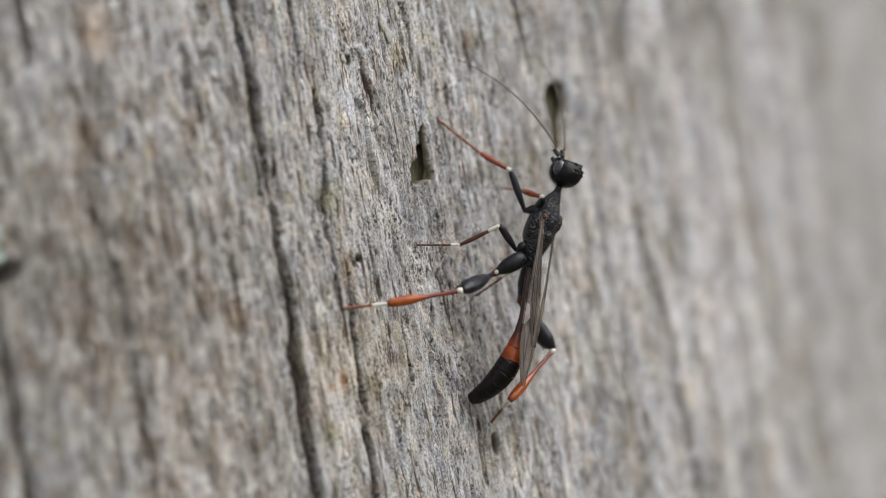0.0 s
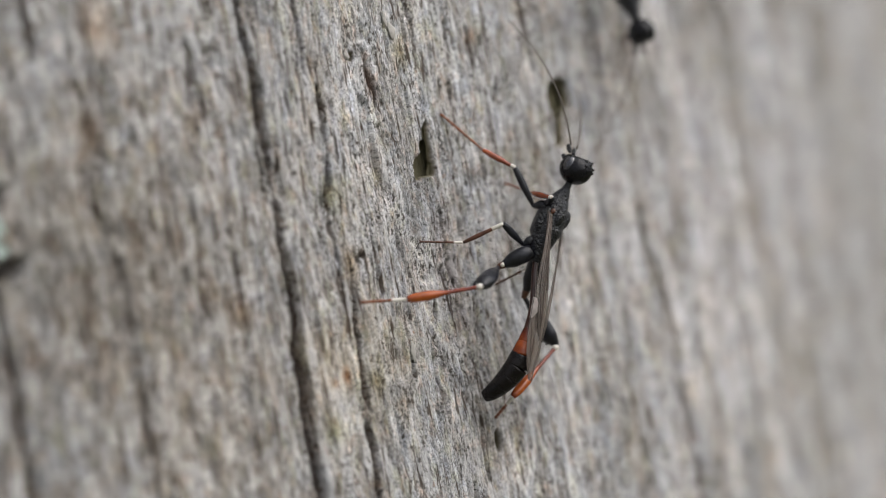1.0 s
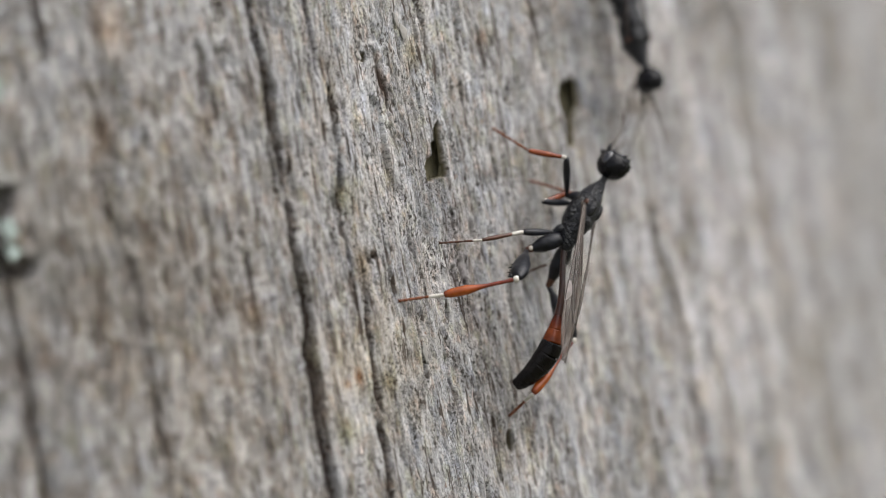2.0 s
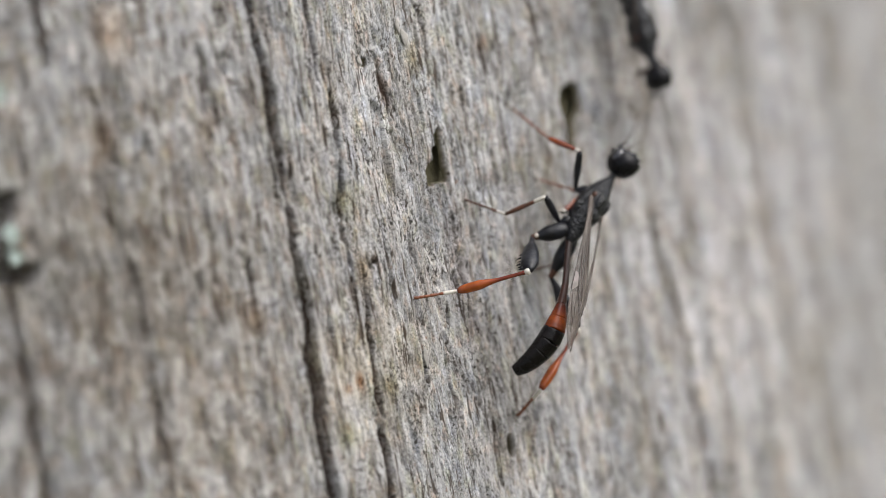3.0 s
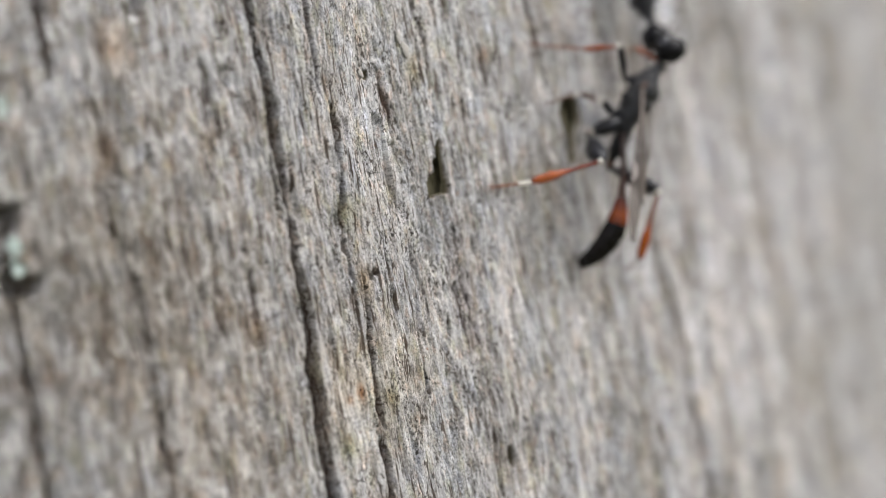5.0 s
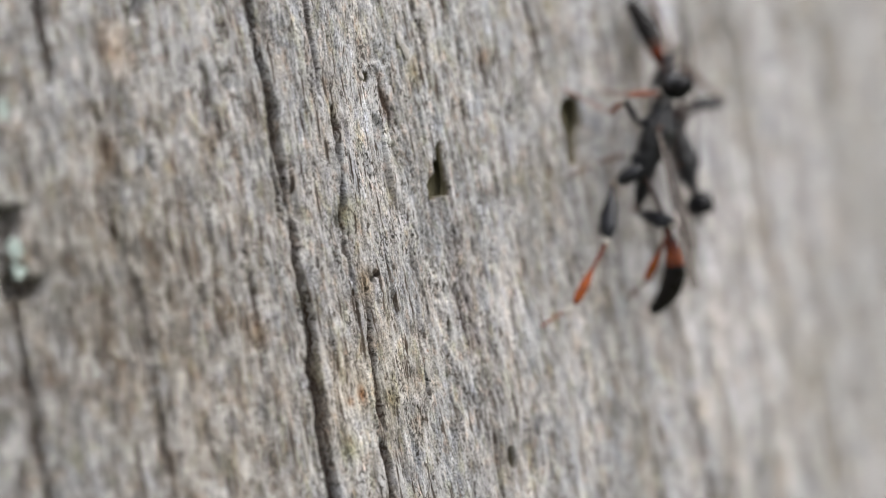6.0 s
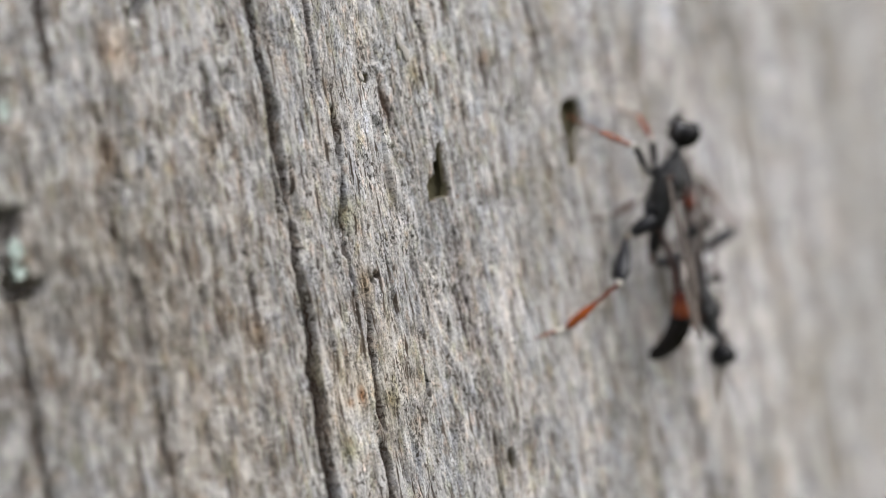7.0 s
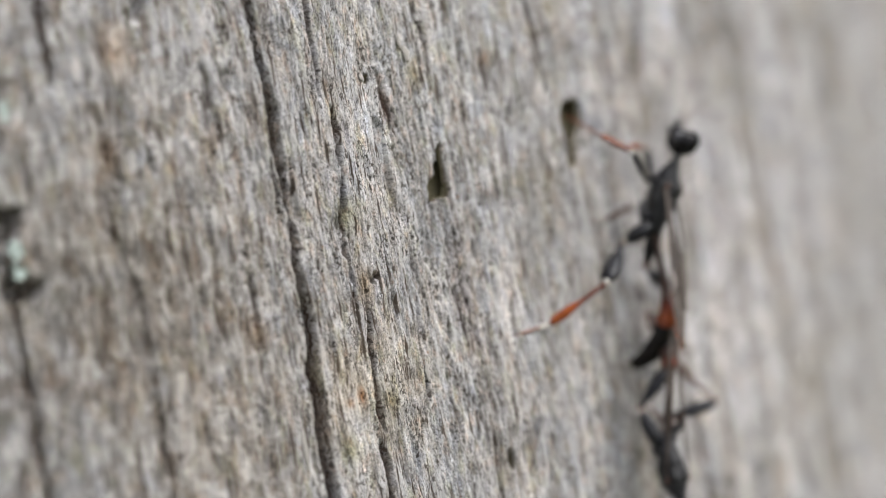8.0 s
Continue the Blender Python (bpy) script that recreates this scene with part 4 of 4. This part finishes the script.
def solve_leg(body, name, foot, lifted, size):
    """Femur, tibia and tarsus poses in the wasp's own space. foot: place on the wood (s, z), swivel of the knee, heading and rise of the tarsus."""
    hip, lf, lt, la = LEGS[name]
    hip, lf, lt, la = Vector(hip) * size, lf * size, lt * size, la * size
    s, z, swivel, veer, rise = foot
    to_own = body.inverted()
    tip_w = around(s, z, lifted)
    _, _, en = axes_at(s)
    d = body @ (Vector(hip) * MM) - tip_w
    d = (d - en * d.dot(en)).normalized()
    d = d * math.cos(veer) + en.cross(d) * math.sin(veer)
    ankle = to_own @ (tip_w + (d * math.cos(rise) + en * math.sin(rise)) * la * MM)
    tip = to_own @ tip_w
    h = Vector(hip) * MM
    lf, lt = lf * MM, lt * MM
    v = ankle - h
    e = v.normalized()
    dist = min(max(v.length, abs(lf - lt) * 1.05 + 0.0004), (lf + lt) * 0.995)
    ankle = h + e * dist
    a = (lf * lf - lt * lt + dist * dist) / (2 * dist)
    p = Vector((0, 0, 1))
    p = (p - e * p.dot(e)).normalized()
    p = p * math.cos(swivel) + e.cross(p) * math.sin(swivel)
    knee = h + e * a + p * math.sqrt(max(lf * lf - a * a, 0.0))
    up = Vector((0.25, 0, 1))
    return limb_pose(h, knee, up), limb_pose(knee, ankle, up), limb_pose(ankle, tip, up)


def foot_track(rows, times):
    """Feet stand at rows of (seconds, s, z, swivel, veer, rise); between two different places they swing in an arc."""
    out = []
    for t in times:
        i = 0
        while i < len(rows) - 2 and t >= rows[i + 1][0]:
            i += 1
        a, b = rows[i], rows[i + 1]
        f = min(max((t - a[0]) / (b[0] - a[0]), 0.0), 1.0)
        f = f * f * (3 - 2 * f)
        reach = math.hypot(b[1] - a[1], b[2] - a[2])
        out.append(([a[c] + (b[c] - a[c]) * f for c in range(1, 6)], min(reach * 0.25, 1.0) * math.sin(math.pi * f)))
    return out


def gait(bodies, times, nominal, start, knee):
    """A foot that stands until the body has gone too far, then steps ahead."""
    def rest(i):
        p = bodies[i] @ (Vector(nominal) * MM)
        return (math.atan2(p.x, -p.y) - A0) * R / MM, p.z / MM
    rows, now, free = [(times[0], *rest(0), *knee)], rest(0), start
    for i, t in enumerate(times):
        want = rest(min(i + 3, len(times) - 1))
        if t >= free and math.hypot(want[0] - now[0], want[1] - now[1]) > 0.9 and t < times[-1] - 0.05:
            rows += [(t, *now, *knee), (t + 0.2, *want, *knee)]
            now, free = want, t + 0.35
    rows.append((times[-1] + 0.4, *now, *knee))
    return rows


def along(rows, column, t):
    return float(glide([r[0] for r in rows], [r[column] for r in rows], t))


def part_by(thing, kind, role):
    return next(o for o in thing.children if o.name.split(".")[0] == kind and o["role"] == role)


def animate(thing, bodies, times, feet, feelers, tail, folded, curl, size=1.0):
    mm = MM * size
    walk(thing, list(zip(times, bodies)))
    for name in LEGS:
        rows = [solve_leg(b, name, foot, up, size) for b, (foot, up) in zip(bodies, foot_track(feet[name], times))]
        for k, kind in enumerate(("femur", "tibia", "tarsus")):
            walk(part_by(thing, kind, name), [(t, r[k]) for t, r in zip(times, rows)])
    for side in ("left", "right"):
        root = ANTENNA_ROOT[side]
        tip = [Vector([along(feelers[side], c, t) for c in (1, 2, 3)]) for t in times]
        walk(part_by(thing, "antenna", side), [(t, limb_pose(root * mm, (root + p) * mm, Vector((1, 0, 0.9)))) for t, p in zip(times, tip)])
    hinge = Matrix.Translation(Vector((0.5, 0.0, 0.2)) * mm)
    rows = []
    for t in times:
        lift, swing = along(folded, 1, t), along(folded, 2, t)
        rows.append((t, hinge @ pose(0, 0, 0, 0, 0, swing) @ pose(0, 0, 0, 0, lift, 0) @ hinge.inverted()))
    for ob in thing.children:
        if ob.name.split(".")[0] in ("fore_wing", "hind_wing"):
            walk(ob, rows)
    waist = next(o for o in thing.children if o.name.split(".")[0] == "petiole")
    rows = []
    for t in times:
        lift, swing = along(tail, 1, t), along(tail, 2, t)
        m = pose(0, 0, 0, 0, 0, swing) @ pose(0, 0, 0, 0, lift, 0)
        m.translation = WAIST * mm
        rows.append((t, m))
    walk(waist, rows)
    # the abdomen bends a little at each ring
    bent = {i: [] for i in range(1, len(RINGS) - 1)}
    for t in times:
        m = Matrix()
        for i in bent:
            joint = Matrix.Translation(Vector((RINGS[i][0], 0, RINGS[i][1])) * mm)
            m = m @ joint @ pose(0, 0, 0, 0, along(curl, 1, t), 0) @ joint.inverted()
            bent[i].append((t, m.copy()))
    for ob in waist.children:
        if ob["ring"] in bent:
            walk(ob, bent[ob["ring"]])


def motions():
    times = [round(0.1 * i, 2) for i in range(81)]
    # the first wasp: seconds and place round and up the post (mm); seconds, heading and pitch (degrees)
    way = [(0, 5.45, -0.63), (0.6, 5.40, -0.69), (1, 5.77, -0.64), (1.5, 6.46, -0.31), (1.7, 6.96, -0.45), (2.8, 7.63, 0.14), (3, 7.76, 0.14), (3.2, 7.94, 0.15),
           (3.5, 9.20, 0.62), (3.7, 9.84, 1.57), (4, 10.83, 3.72), (4.2, 11.66, 4.72), (4.5, 12.19, 5.58), (4.7, 12.47, 6.22), (5.8, 13.60, 3.92), (6, 13.56, 3.74),
           (6.2, 13.69, 2.57), (6.4, 14.05, 1.58), (6.6, 13.98, 1.35), (6.8, 14.05, 1.40), (7, 13.75, 1.20), (7.5, 13.60, 0.95), (8, 13.45, 0.88)]
    turn = [(0, 25.0, 18.0), (0.6, 24.9, 18.1), (1, 28.7, 17.7), (1.5, 32.9, 17.4), (1.7, 35.2, 17.1), (2.8, 45.2, 13.9), (3, 46.0, 13.3), (3.2, 44.8, 15.2),
            (3.5, 48.4, 16.8), (3.7, 48.8, 18.5), (4, 43.7, 17.2), (4.2, 43.1, 15.5), (4.5, 43.9, 19.1), (4.7, 38.3, 20.2), (5.8, 24.7, 18.8), (6, 21.0, 18.0),
            (6.2, -3.0, 18.0), (6.4, 21.5, 15.5), (6.6, 19.0, 16.5), (6.8, 20.5, 15.5), (7, 16.9, 17.5), (7.5, 17.3, 18.4), (8, 18.2, 18.7)]
    bodies = [body_pose(along(way, 1, t), along(way, 2, t), 3.6, along(turn, 1, t), along(turn, 2, t), 22.0) for t in times]
    feet = {
        "front_left": [(0, 2.93, 5.71, 0.0, 0.19, 0.47), (1.3, 2.98, 5.79, 0.33, 0.09, 0.44), (1.65, 5.46, 4.82, 0.9, -0.36, 1.0), (2.2, 5.46, 4.82, 0.6, -0.36, 1.0),
                       (2.5, 7.05, 5.9, 0.0, -0.02, 0.82), (3.85, 7.05, 5.86, 0.38, -0.15, 0.91), (4.0, 8.73, 8.01, -0.57, 0.78, 0.07), (4.15, 8.97, 9.71, 0.68, 0.24, 0.81), (4.9, 8.97, 9.71, 0.68, 0.24, 0.81),
                       (5.6, 10.6, 7.6, 0.3, 0.0, 0.6), (5.9, 10.6, 7.6, 0.3, 0.0, 0.6), (6.3, 11.09, 5.3, 0.15, -0.2, 0.6), (7.0, 11.1, 5.84, 0.29, -0.9, 1.1),
                       (8.1, 10.95, 5.9, 0.04, -0.65, 1.06)],
        "middle_left": [(0, 0.23, -0.32, 1.32, 0.06, 0.59), (1.1, 0.23, -0.35, 1.32, 0.0, 0.57), (1.3, 0.6, -0.45, 1.5, -0.1, 0.6), (2.3, 0.6, -0.45, 1.55, -0.05, 0.85),
                        (2.6, 2.8, 1.8, 1.09, -0.2, 0.77), (3.5, 2.75, 1.65, 1.5, -0.12, 0.46), (3.75, 6.4, 6.2, 0.92, 0.16, 0.3), (4.2, 6.5, 6.45, 0.92, 0.16, 0.24),
                        (4.45, 9.4, 8.23, 1.31, -0.54, 1.2), (4.75, 8.35, 8.06, 0.42, 0.63, 0.28), (5.4, 9.44, 3.11, -1.7, 0.19, 0.15), (5.9, 9.44, 3.11, -2.07, 0.19, 0.15),
                        (6.2, 10.6, 1.2, -1.4, 0.1, 0.1), (6.5, 10.6, 0.4, -1.4, 0.05, 0.1), (8.1, 10.0, 0.24, -1.53, 0.13, 0.1)],
        "hind_left": [(0, -4.87, -2.74, 0.30, -0.12, 0.40), (0.8, -4.85, -2.74, 0.28, -0.14, 0.40), (1.4, -2.40, -2.88, 0.14, -0.30, 0.51), (1.8, -2.4, -2.9, 0.17, -0.23, 0.6),
                      (2.85, -2.40, -2.90, 0.17, -0.28, 0.22), (3.05, -1.36, -2.63, 0.17, -0.3, 0.4), (3.3, -1.36, -2.63, 0.17, -0.3, 0.5), (3.5, 0.55, 0.86, 0.17, -0.39, 0.66), (4.05, 0.56, 0.75, 0.01, -0.30, 0.43), (4.35, 3.59, 4.06, 0.22, -0.31, 0.43),
                      (4.8, 3.59, 4.06, 0.22, -0.31, 0.43), (5.4, 5.27, -1.31, 0.08, -0.36, 0.28), (5.8, 5.27, -1.31, 0.08, -0.36, 0.28), (6.05, 6.3, -5.05, 0.35, -0.51, 0.27),
                      (6.7, 6.3, -5.05, -0.1, -0.51, 0.27), (7.0, 5.8, -5.09, 0.51, -0.52, 0.10), (7.5, 5.96, -5.04, 0.35, -0.56, 0.10), (7.8, 4.65, -4.75, 0.55, -0.37, 0.13)],
        "front_right": [(0, 6.34, 1.80, -0.34, -0.85, 1.18), (1.3, 6.4, 1.85, -0.3, -0.5, 1.2), (1.6, 7.3, 1.9, -1.6, -0.03, 1.2), (2.9, 7.15, 1.97, -1.9, 0.07, 1.11),
                        (3.3, 10.43, 2.82, -0.09, -0.73, 1.04), (3.8, 10.43, 2.82, -0.09, -0.73, 1.04), (4.3, 14.6, 8.4, 0.4, -1.0, 1.2), (4.8, 15.0, 8.8, 0.4, -1.0, 1.2),
                        (5.5, 13.85, 6.87, 0.8, -1.0, 1.19), (6.3, 13.85, 6.87, 0.6, -1.0, 1.19), (6.6, 15.16, 5.75, -0.8, -0.9, 1.0), (7.1, 15.16, 5.75, -0.8, -0.9, 1.0),
                        (7.5, 13.85, 4.27, 1.7, -1.1, 1.1), (8.1, 13.85, 4.27, 1.9, -1.1, 1.1)],
        "middle_right": [(0, 3.39, -3.37, -2.0, -0.03, 0.90), (0.8, 3.39, -3.37, -1.9, -0.1, 1.0), (1.2, 5.0, -2.9, -1.8, -0.25, 1.2), (1.5, 5.39, -2.82, -1.8, -0.24, 1.2),
                         (2.9, 5.41, -2.62, -2.1, -0.7, 1.0), (3.3, 7.3, -1.26, -2.2, -0.5, 1.17), (3.7, 7.31, -1.26, -2.2, -0.5, 1.17), (4.1, 10.7, 2.0, -1.4, -0.4, 1.0),
                         (4.4, 12.08, 3.48, -1.4, -0.3, 1.0), (4.8, 12.5, 3.9, -1.4, -0.3, 1.0), (5.6, 15.53, 1.13, -1.6, 0.0, 0.8), (6.1, 15.53, 1.1, -1.5, 0.0, 0.8),
                         (6.5, 15.7, -1.8, -1.6, 0.0, 0.8), (8.1, 15.64, -1.94, -1.5, 0.0, 0.8)],
        "hind_right": [(0, 2.98, -9.69, -0.91, 0.50, 1.10), (1.0, 3.10, -9.67, -0.97, 0.57, 1.09), (1.7, 3.2, -9.6, -0.93, 0.25, 1.1), (2.3, 3.25, -9.53, -0.95, 0.2, 1.1),
                       (2.7, 3.79, -9.43, -1.0, 0.04, 0.97), (3.5, 3.8, -9.43, -1.0, 0.1, 1.0), (3.75, 6.6, -5.4, -0.98, 0.72, 1.4), (4.05, 6.9, -4.5, -0.97, 0.68, 1.28),
                       (4.45, 10.4, -2.56, -0.9, 0.71, 1.38), (4.7, 12.6, -2.0, -0.6, 1.0, 1.1), (5.5, 13.26, -4.14, 0.45, 0.63, 1.09), (6.0, 13.26, -4.14, 0.48, 0.6, 1.09),
                       (6.3, 14.9, -6.2, -1.2, 0.2, 1.3), (6.8, 15.12, -6.58, -1.62, 0.16, 1.41), (7.2, 15.27, -6.31, -1.59, 0.15, 1.43),
                       (7.6, 14.62, -8.06, -1.68, 0.15, 1.19), (8.1, 14.44, -8.2, -1.73, 0.16, 1.06)],
    }
    feelers = {
        "left": [(0, 2.73, 2.76, -6.23), (0.6, 2.73, 2.76, -6.23), (1.0, 4.89, 2.48, -4.89), (1.5, 5.33, 1.99, -4.68), (1.7, 3.6, -4.3, -4.3), (2.8, 4.1, -4.0, -4.25), (3.5, 5.6, -1.6, -4.5),
                 (4.0, 5.1, -3.5, -4.0), (4.5, 4.9, -3.5, -4.0), (6.6, 2.6, -6.1, -3.0), (8.0, 2.65, -6.1, -3.2)],
        "right": [(0, 4.82, -1.65, -5.09), (0.6, 4.82, -1.65, -5.09), (1.0, 4.3, -3.4, -4.7), (1.7, 2.7, -5.5, -3.6), (2.8, 3.4, -4.8, -3.6), (4.0, 4.4, -5.4, -2.3), (4.7, 3.8, -6.0, -2.2), (8.0, 2.2, -6.7, -1.9)],
    }
    tail = [(0, 0, 0), (0.6, 0.1, -0.2), (1, 6.2, 0.9), (1.5, 13.5, 3.2), (1.7, 9.5, 9.1), (2.8, 8.6, 13.4), (3, 10.0, 12.0), (3.2, 9.1, 13.4), (3.5, 1.1, 22.5),
            (3.7, 3.6, 22.8), (4, 3.1, 18.4), (4.2, 2.0, 21.0), (4.5, 9.7, 14.5), (4.7, 9.0, 9.9), (5.8, 21.0, 14.0), (6, 21.9, 15.6),
            (6.2, 17.0, 16.4), (6.4, 14.1, 16.8), (6.8, 13.9, 14.4), (7.2, 17.4, 10.5), (7.6, 15.0, 9.8), (8, 10.8, 9.5)]
    curl = [(0, 0), (2.8, -0.5), (4.7, -1.0), (6, -2.5), (6.4, -5.0), (6.8, -4.3), (7.2, -3.6), (7.6, -2.4), (8, -2.9)]
    folded = [(0, 0, 0), (0.6, 0, 0), (1, 1.8, 0.9), (1.5, 7.3, -0.4), (1.7, 8.6, -1.2), (2.8, 10.0, 3.5), (3.2, 9.2, 4.3), (3.5, 7.9, 2.1), (3.7, 10.0, 4.0), (4, 8.9, 1.7),
              (4.2, 8.0, 4.0), (4.5, 13.0, -0.7), (4.7, 11.8, -4.0), (5.8, 15.0, 2.0), (6, 17.4, 0.3), (6.2, 10.0, 6.0), (6.4, 12.4, 1.4), (6.8, 12.5, 0.0), (7.2, 11.5, 0.0), (7.6, 11.0, 0.0), (8, 9.0, 0.5)]
    animate(first_wasp, bodies, times, feet, feelers, tail, folded, curl)

    # the second wasp, head down: seconds, place of its head round and up the post, heading
    way = [(0, 16.62, 13.71, 184.0), (0.6, 15.57, 10.05, 184.0), (0.8, 14.9, 9.01, 184.0), (1.2, 14.47, 7.58, 183.0), (1.5, 14.23, 6.34, 182.0), (1.7, 13.94, 6.1, 182.0), (2.8, 13.56, 5.51, 182.0),
           (3.0, 14.51, 6.2, 181.1), (3.2, 14.8, 7.68, 181.1), (3.5, 15.28, 8.87, 181.1), (3.7, 14.61, 9.27, 184.0), (4.2, 13.94, 9.47, 185.9), (4.5, 13.65, 8.48, 187.8), (4.7, 14.42, 9.86, 187.9),
           (5.8, 15.94, 1.95, 183.9), (6.0, 16.23, 0.08, 181.0), (6.4, 16.71, -2.69, 180.0), (6.8, 16.57, -5.91, 182.0), (7.0, 15.94, -7.77, 179.0), (7.2, 15.19, -10.02, 176.5), (7.4, 14.82, -12.22, 177.5),
           (7.6, 13.62, -13.79, 179.0), (7.8, 12.42, -14.68, 181.0), (8.0, 11.14, -15.62, 182.5)]
    bodies = []
    for t in times:
        s, z, yaw = along(way, 1, t), along(way, 2, t), along(way, 3, t)
        ahead = 2.95 * SMALL * math.cos(radians(9))
        m = body_pose(s - ahead * math.sin(radians(yaw)), z - ahead * math.cos(radians(yaw)), 2.9, yaw, 9, 20)
        bodies.append(m)
    spots = {"front_left": (4.5, 1.4, -2.4), "front_right": (4.7, 0.6, -2.4), "middle_left": (-4.5, 0.9, -2.4), "middle_right": (-5.0, 0.8, -2.4),
             "hind_left": (-7.5, 3.0, -2.4), "hind_right": (-9.6, 1.2, -2.4)}
    starts = {"front_left": 0.0, "middle_right": 0.05, "hind_left": 0.1, "front_right": 0.25, "middle_left": 0.3, "hind_right": 0.35}
    bend = {"front": 0.3, "middle": 0.4, "hind": 0.5}
    bend = {k: bend[k.split("_")[0]] * (1 if "left" in k else -1) for k in spots}
    bend.update(hind_left=1.2, hind_right=0.9, middle_right=0.6)
    feet = {k: gait(bodies, times, spots[k], starts[k], (bend[k], 0.0, 0.6)) for k in spots}
    feelers = {"left": [(0, 5.2, 2.4, -4.2), (3.0, 5.4, 1.6, -4.4), (5.0, 5.0, 3.0, -4.2), (8.0, 5.2, 2.2, -4.2)],
               "right": [(0, 5.2, -2.4, -4.2), (2.5, 5.0, -3.0, -4.2), (5.5, 5.4, -1.8, -4.4), (8.0, 5.2, -2.4, -4.2)]}
    tail = [(0, 4, -4), (3.0, 2, 4), (4.7, 0, 0), (6.0, -5, 2), (6.5, -11, -6), (7.0, -12, -14), (7.5, -8, -16), (8.0, -6, -18)]
    animate(second_wasp, bodies, times, feet, feelers, tail, [(0, 4, 0), (4.0, 7, 2), (6.0, 3, -8), (8.0, 4, -6)], [(0, 0), (4.7, 0), (6.0, 2), (7.0, 4), (8.0, 0)], SMALL)


motions()
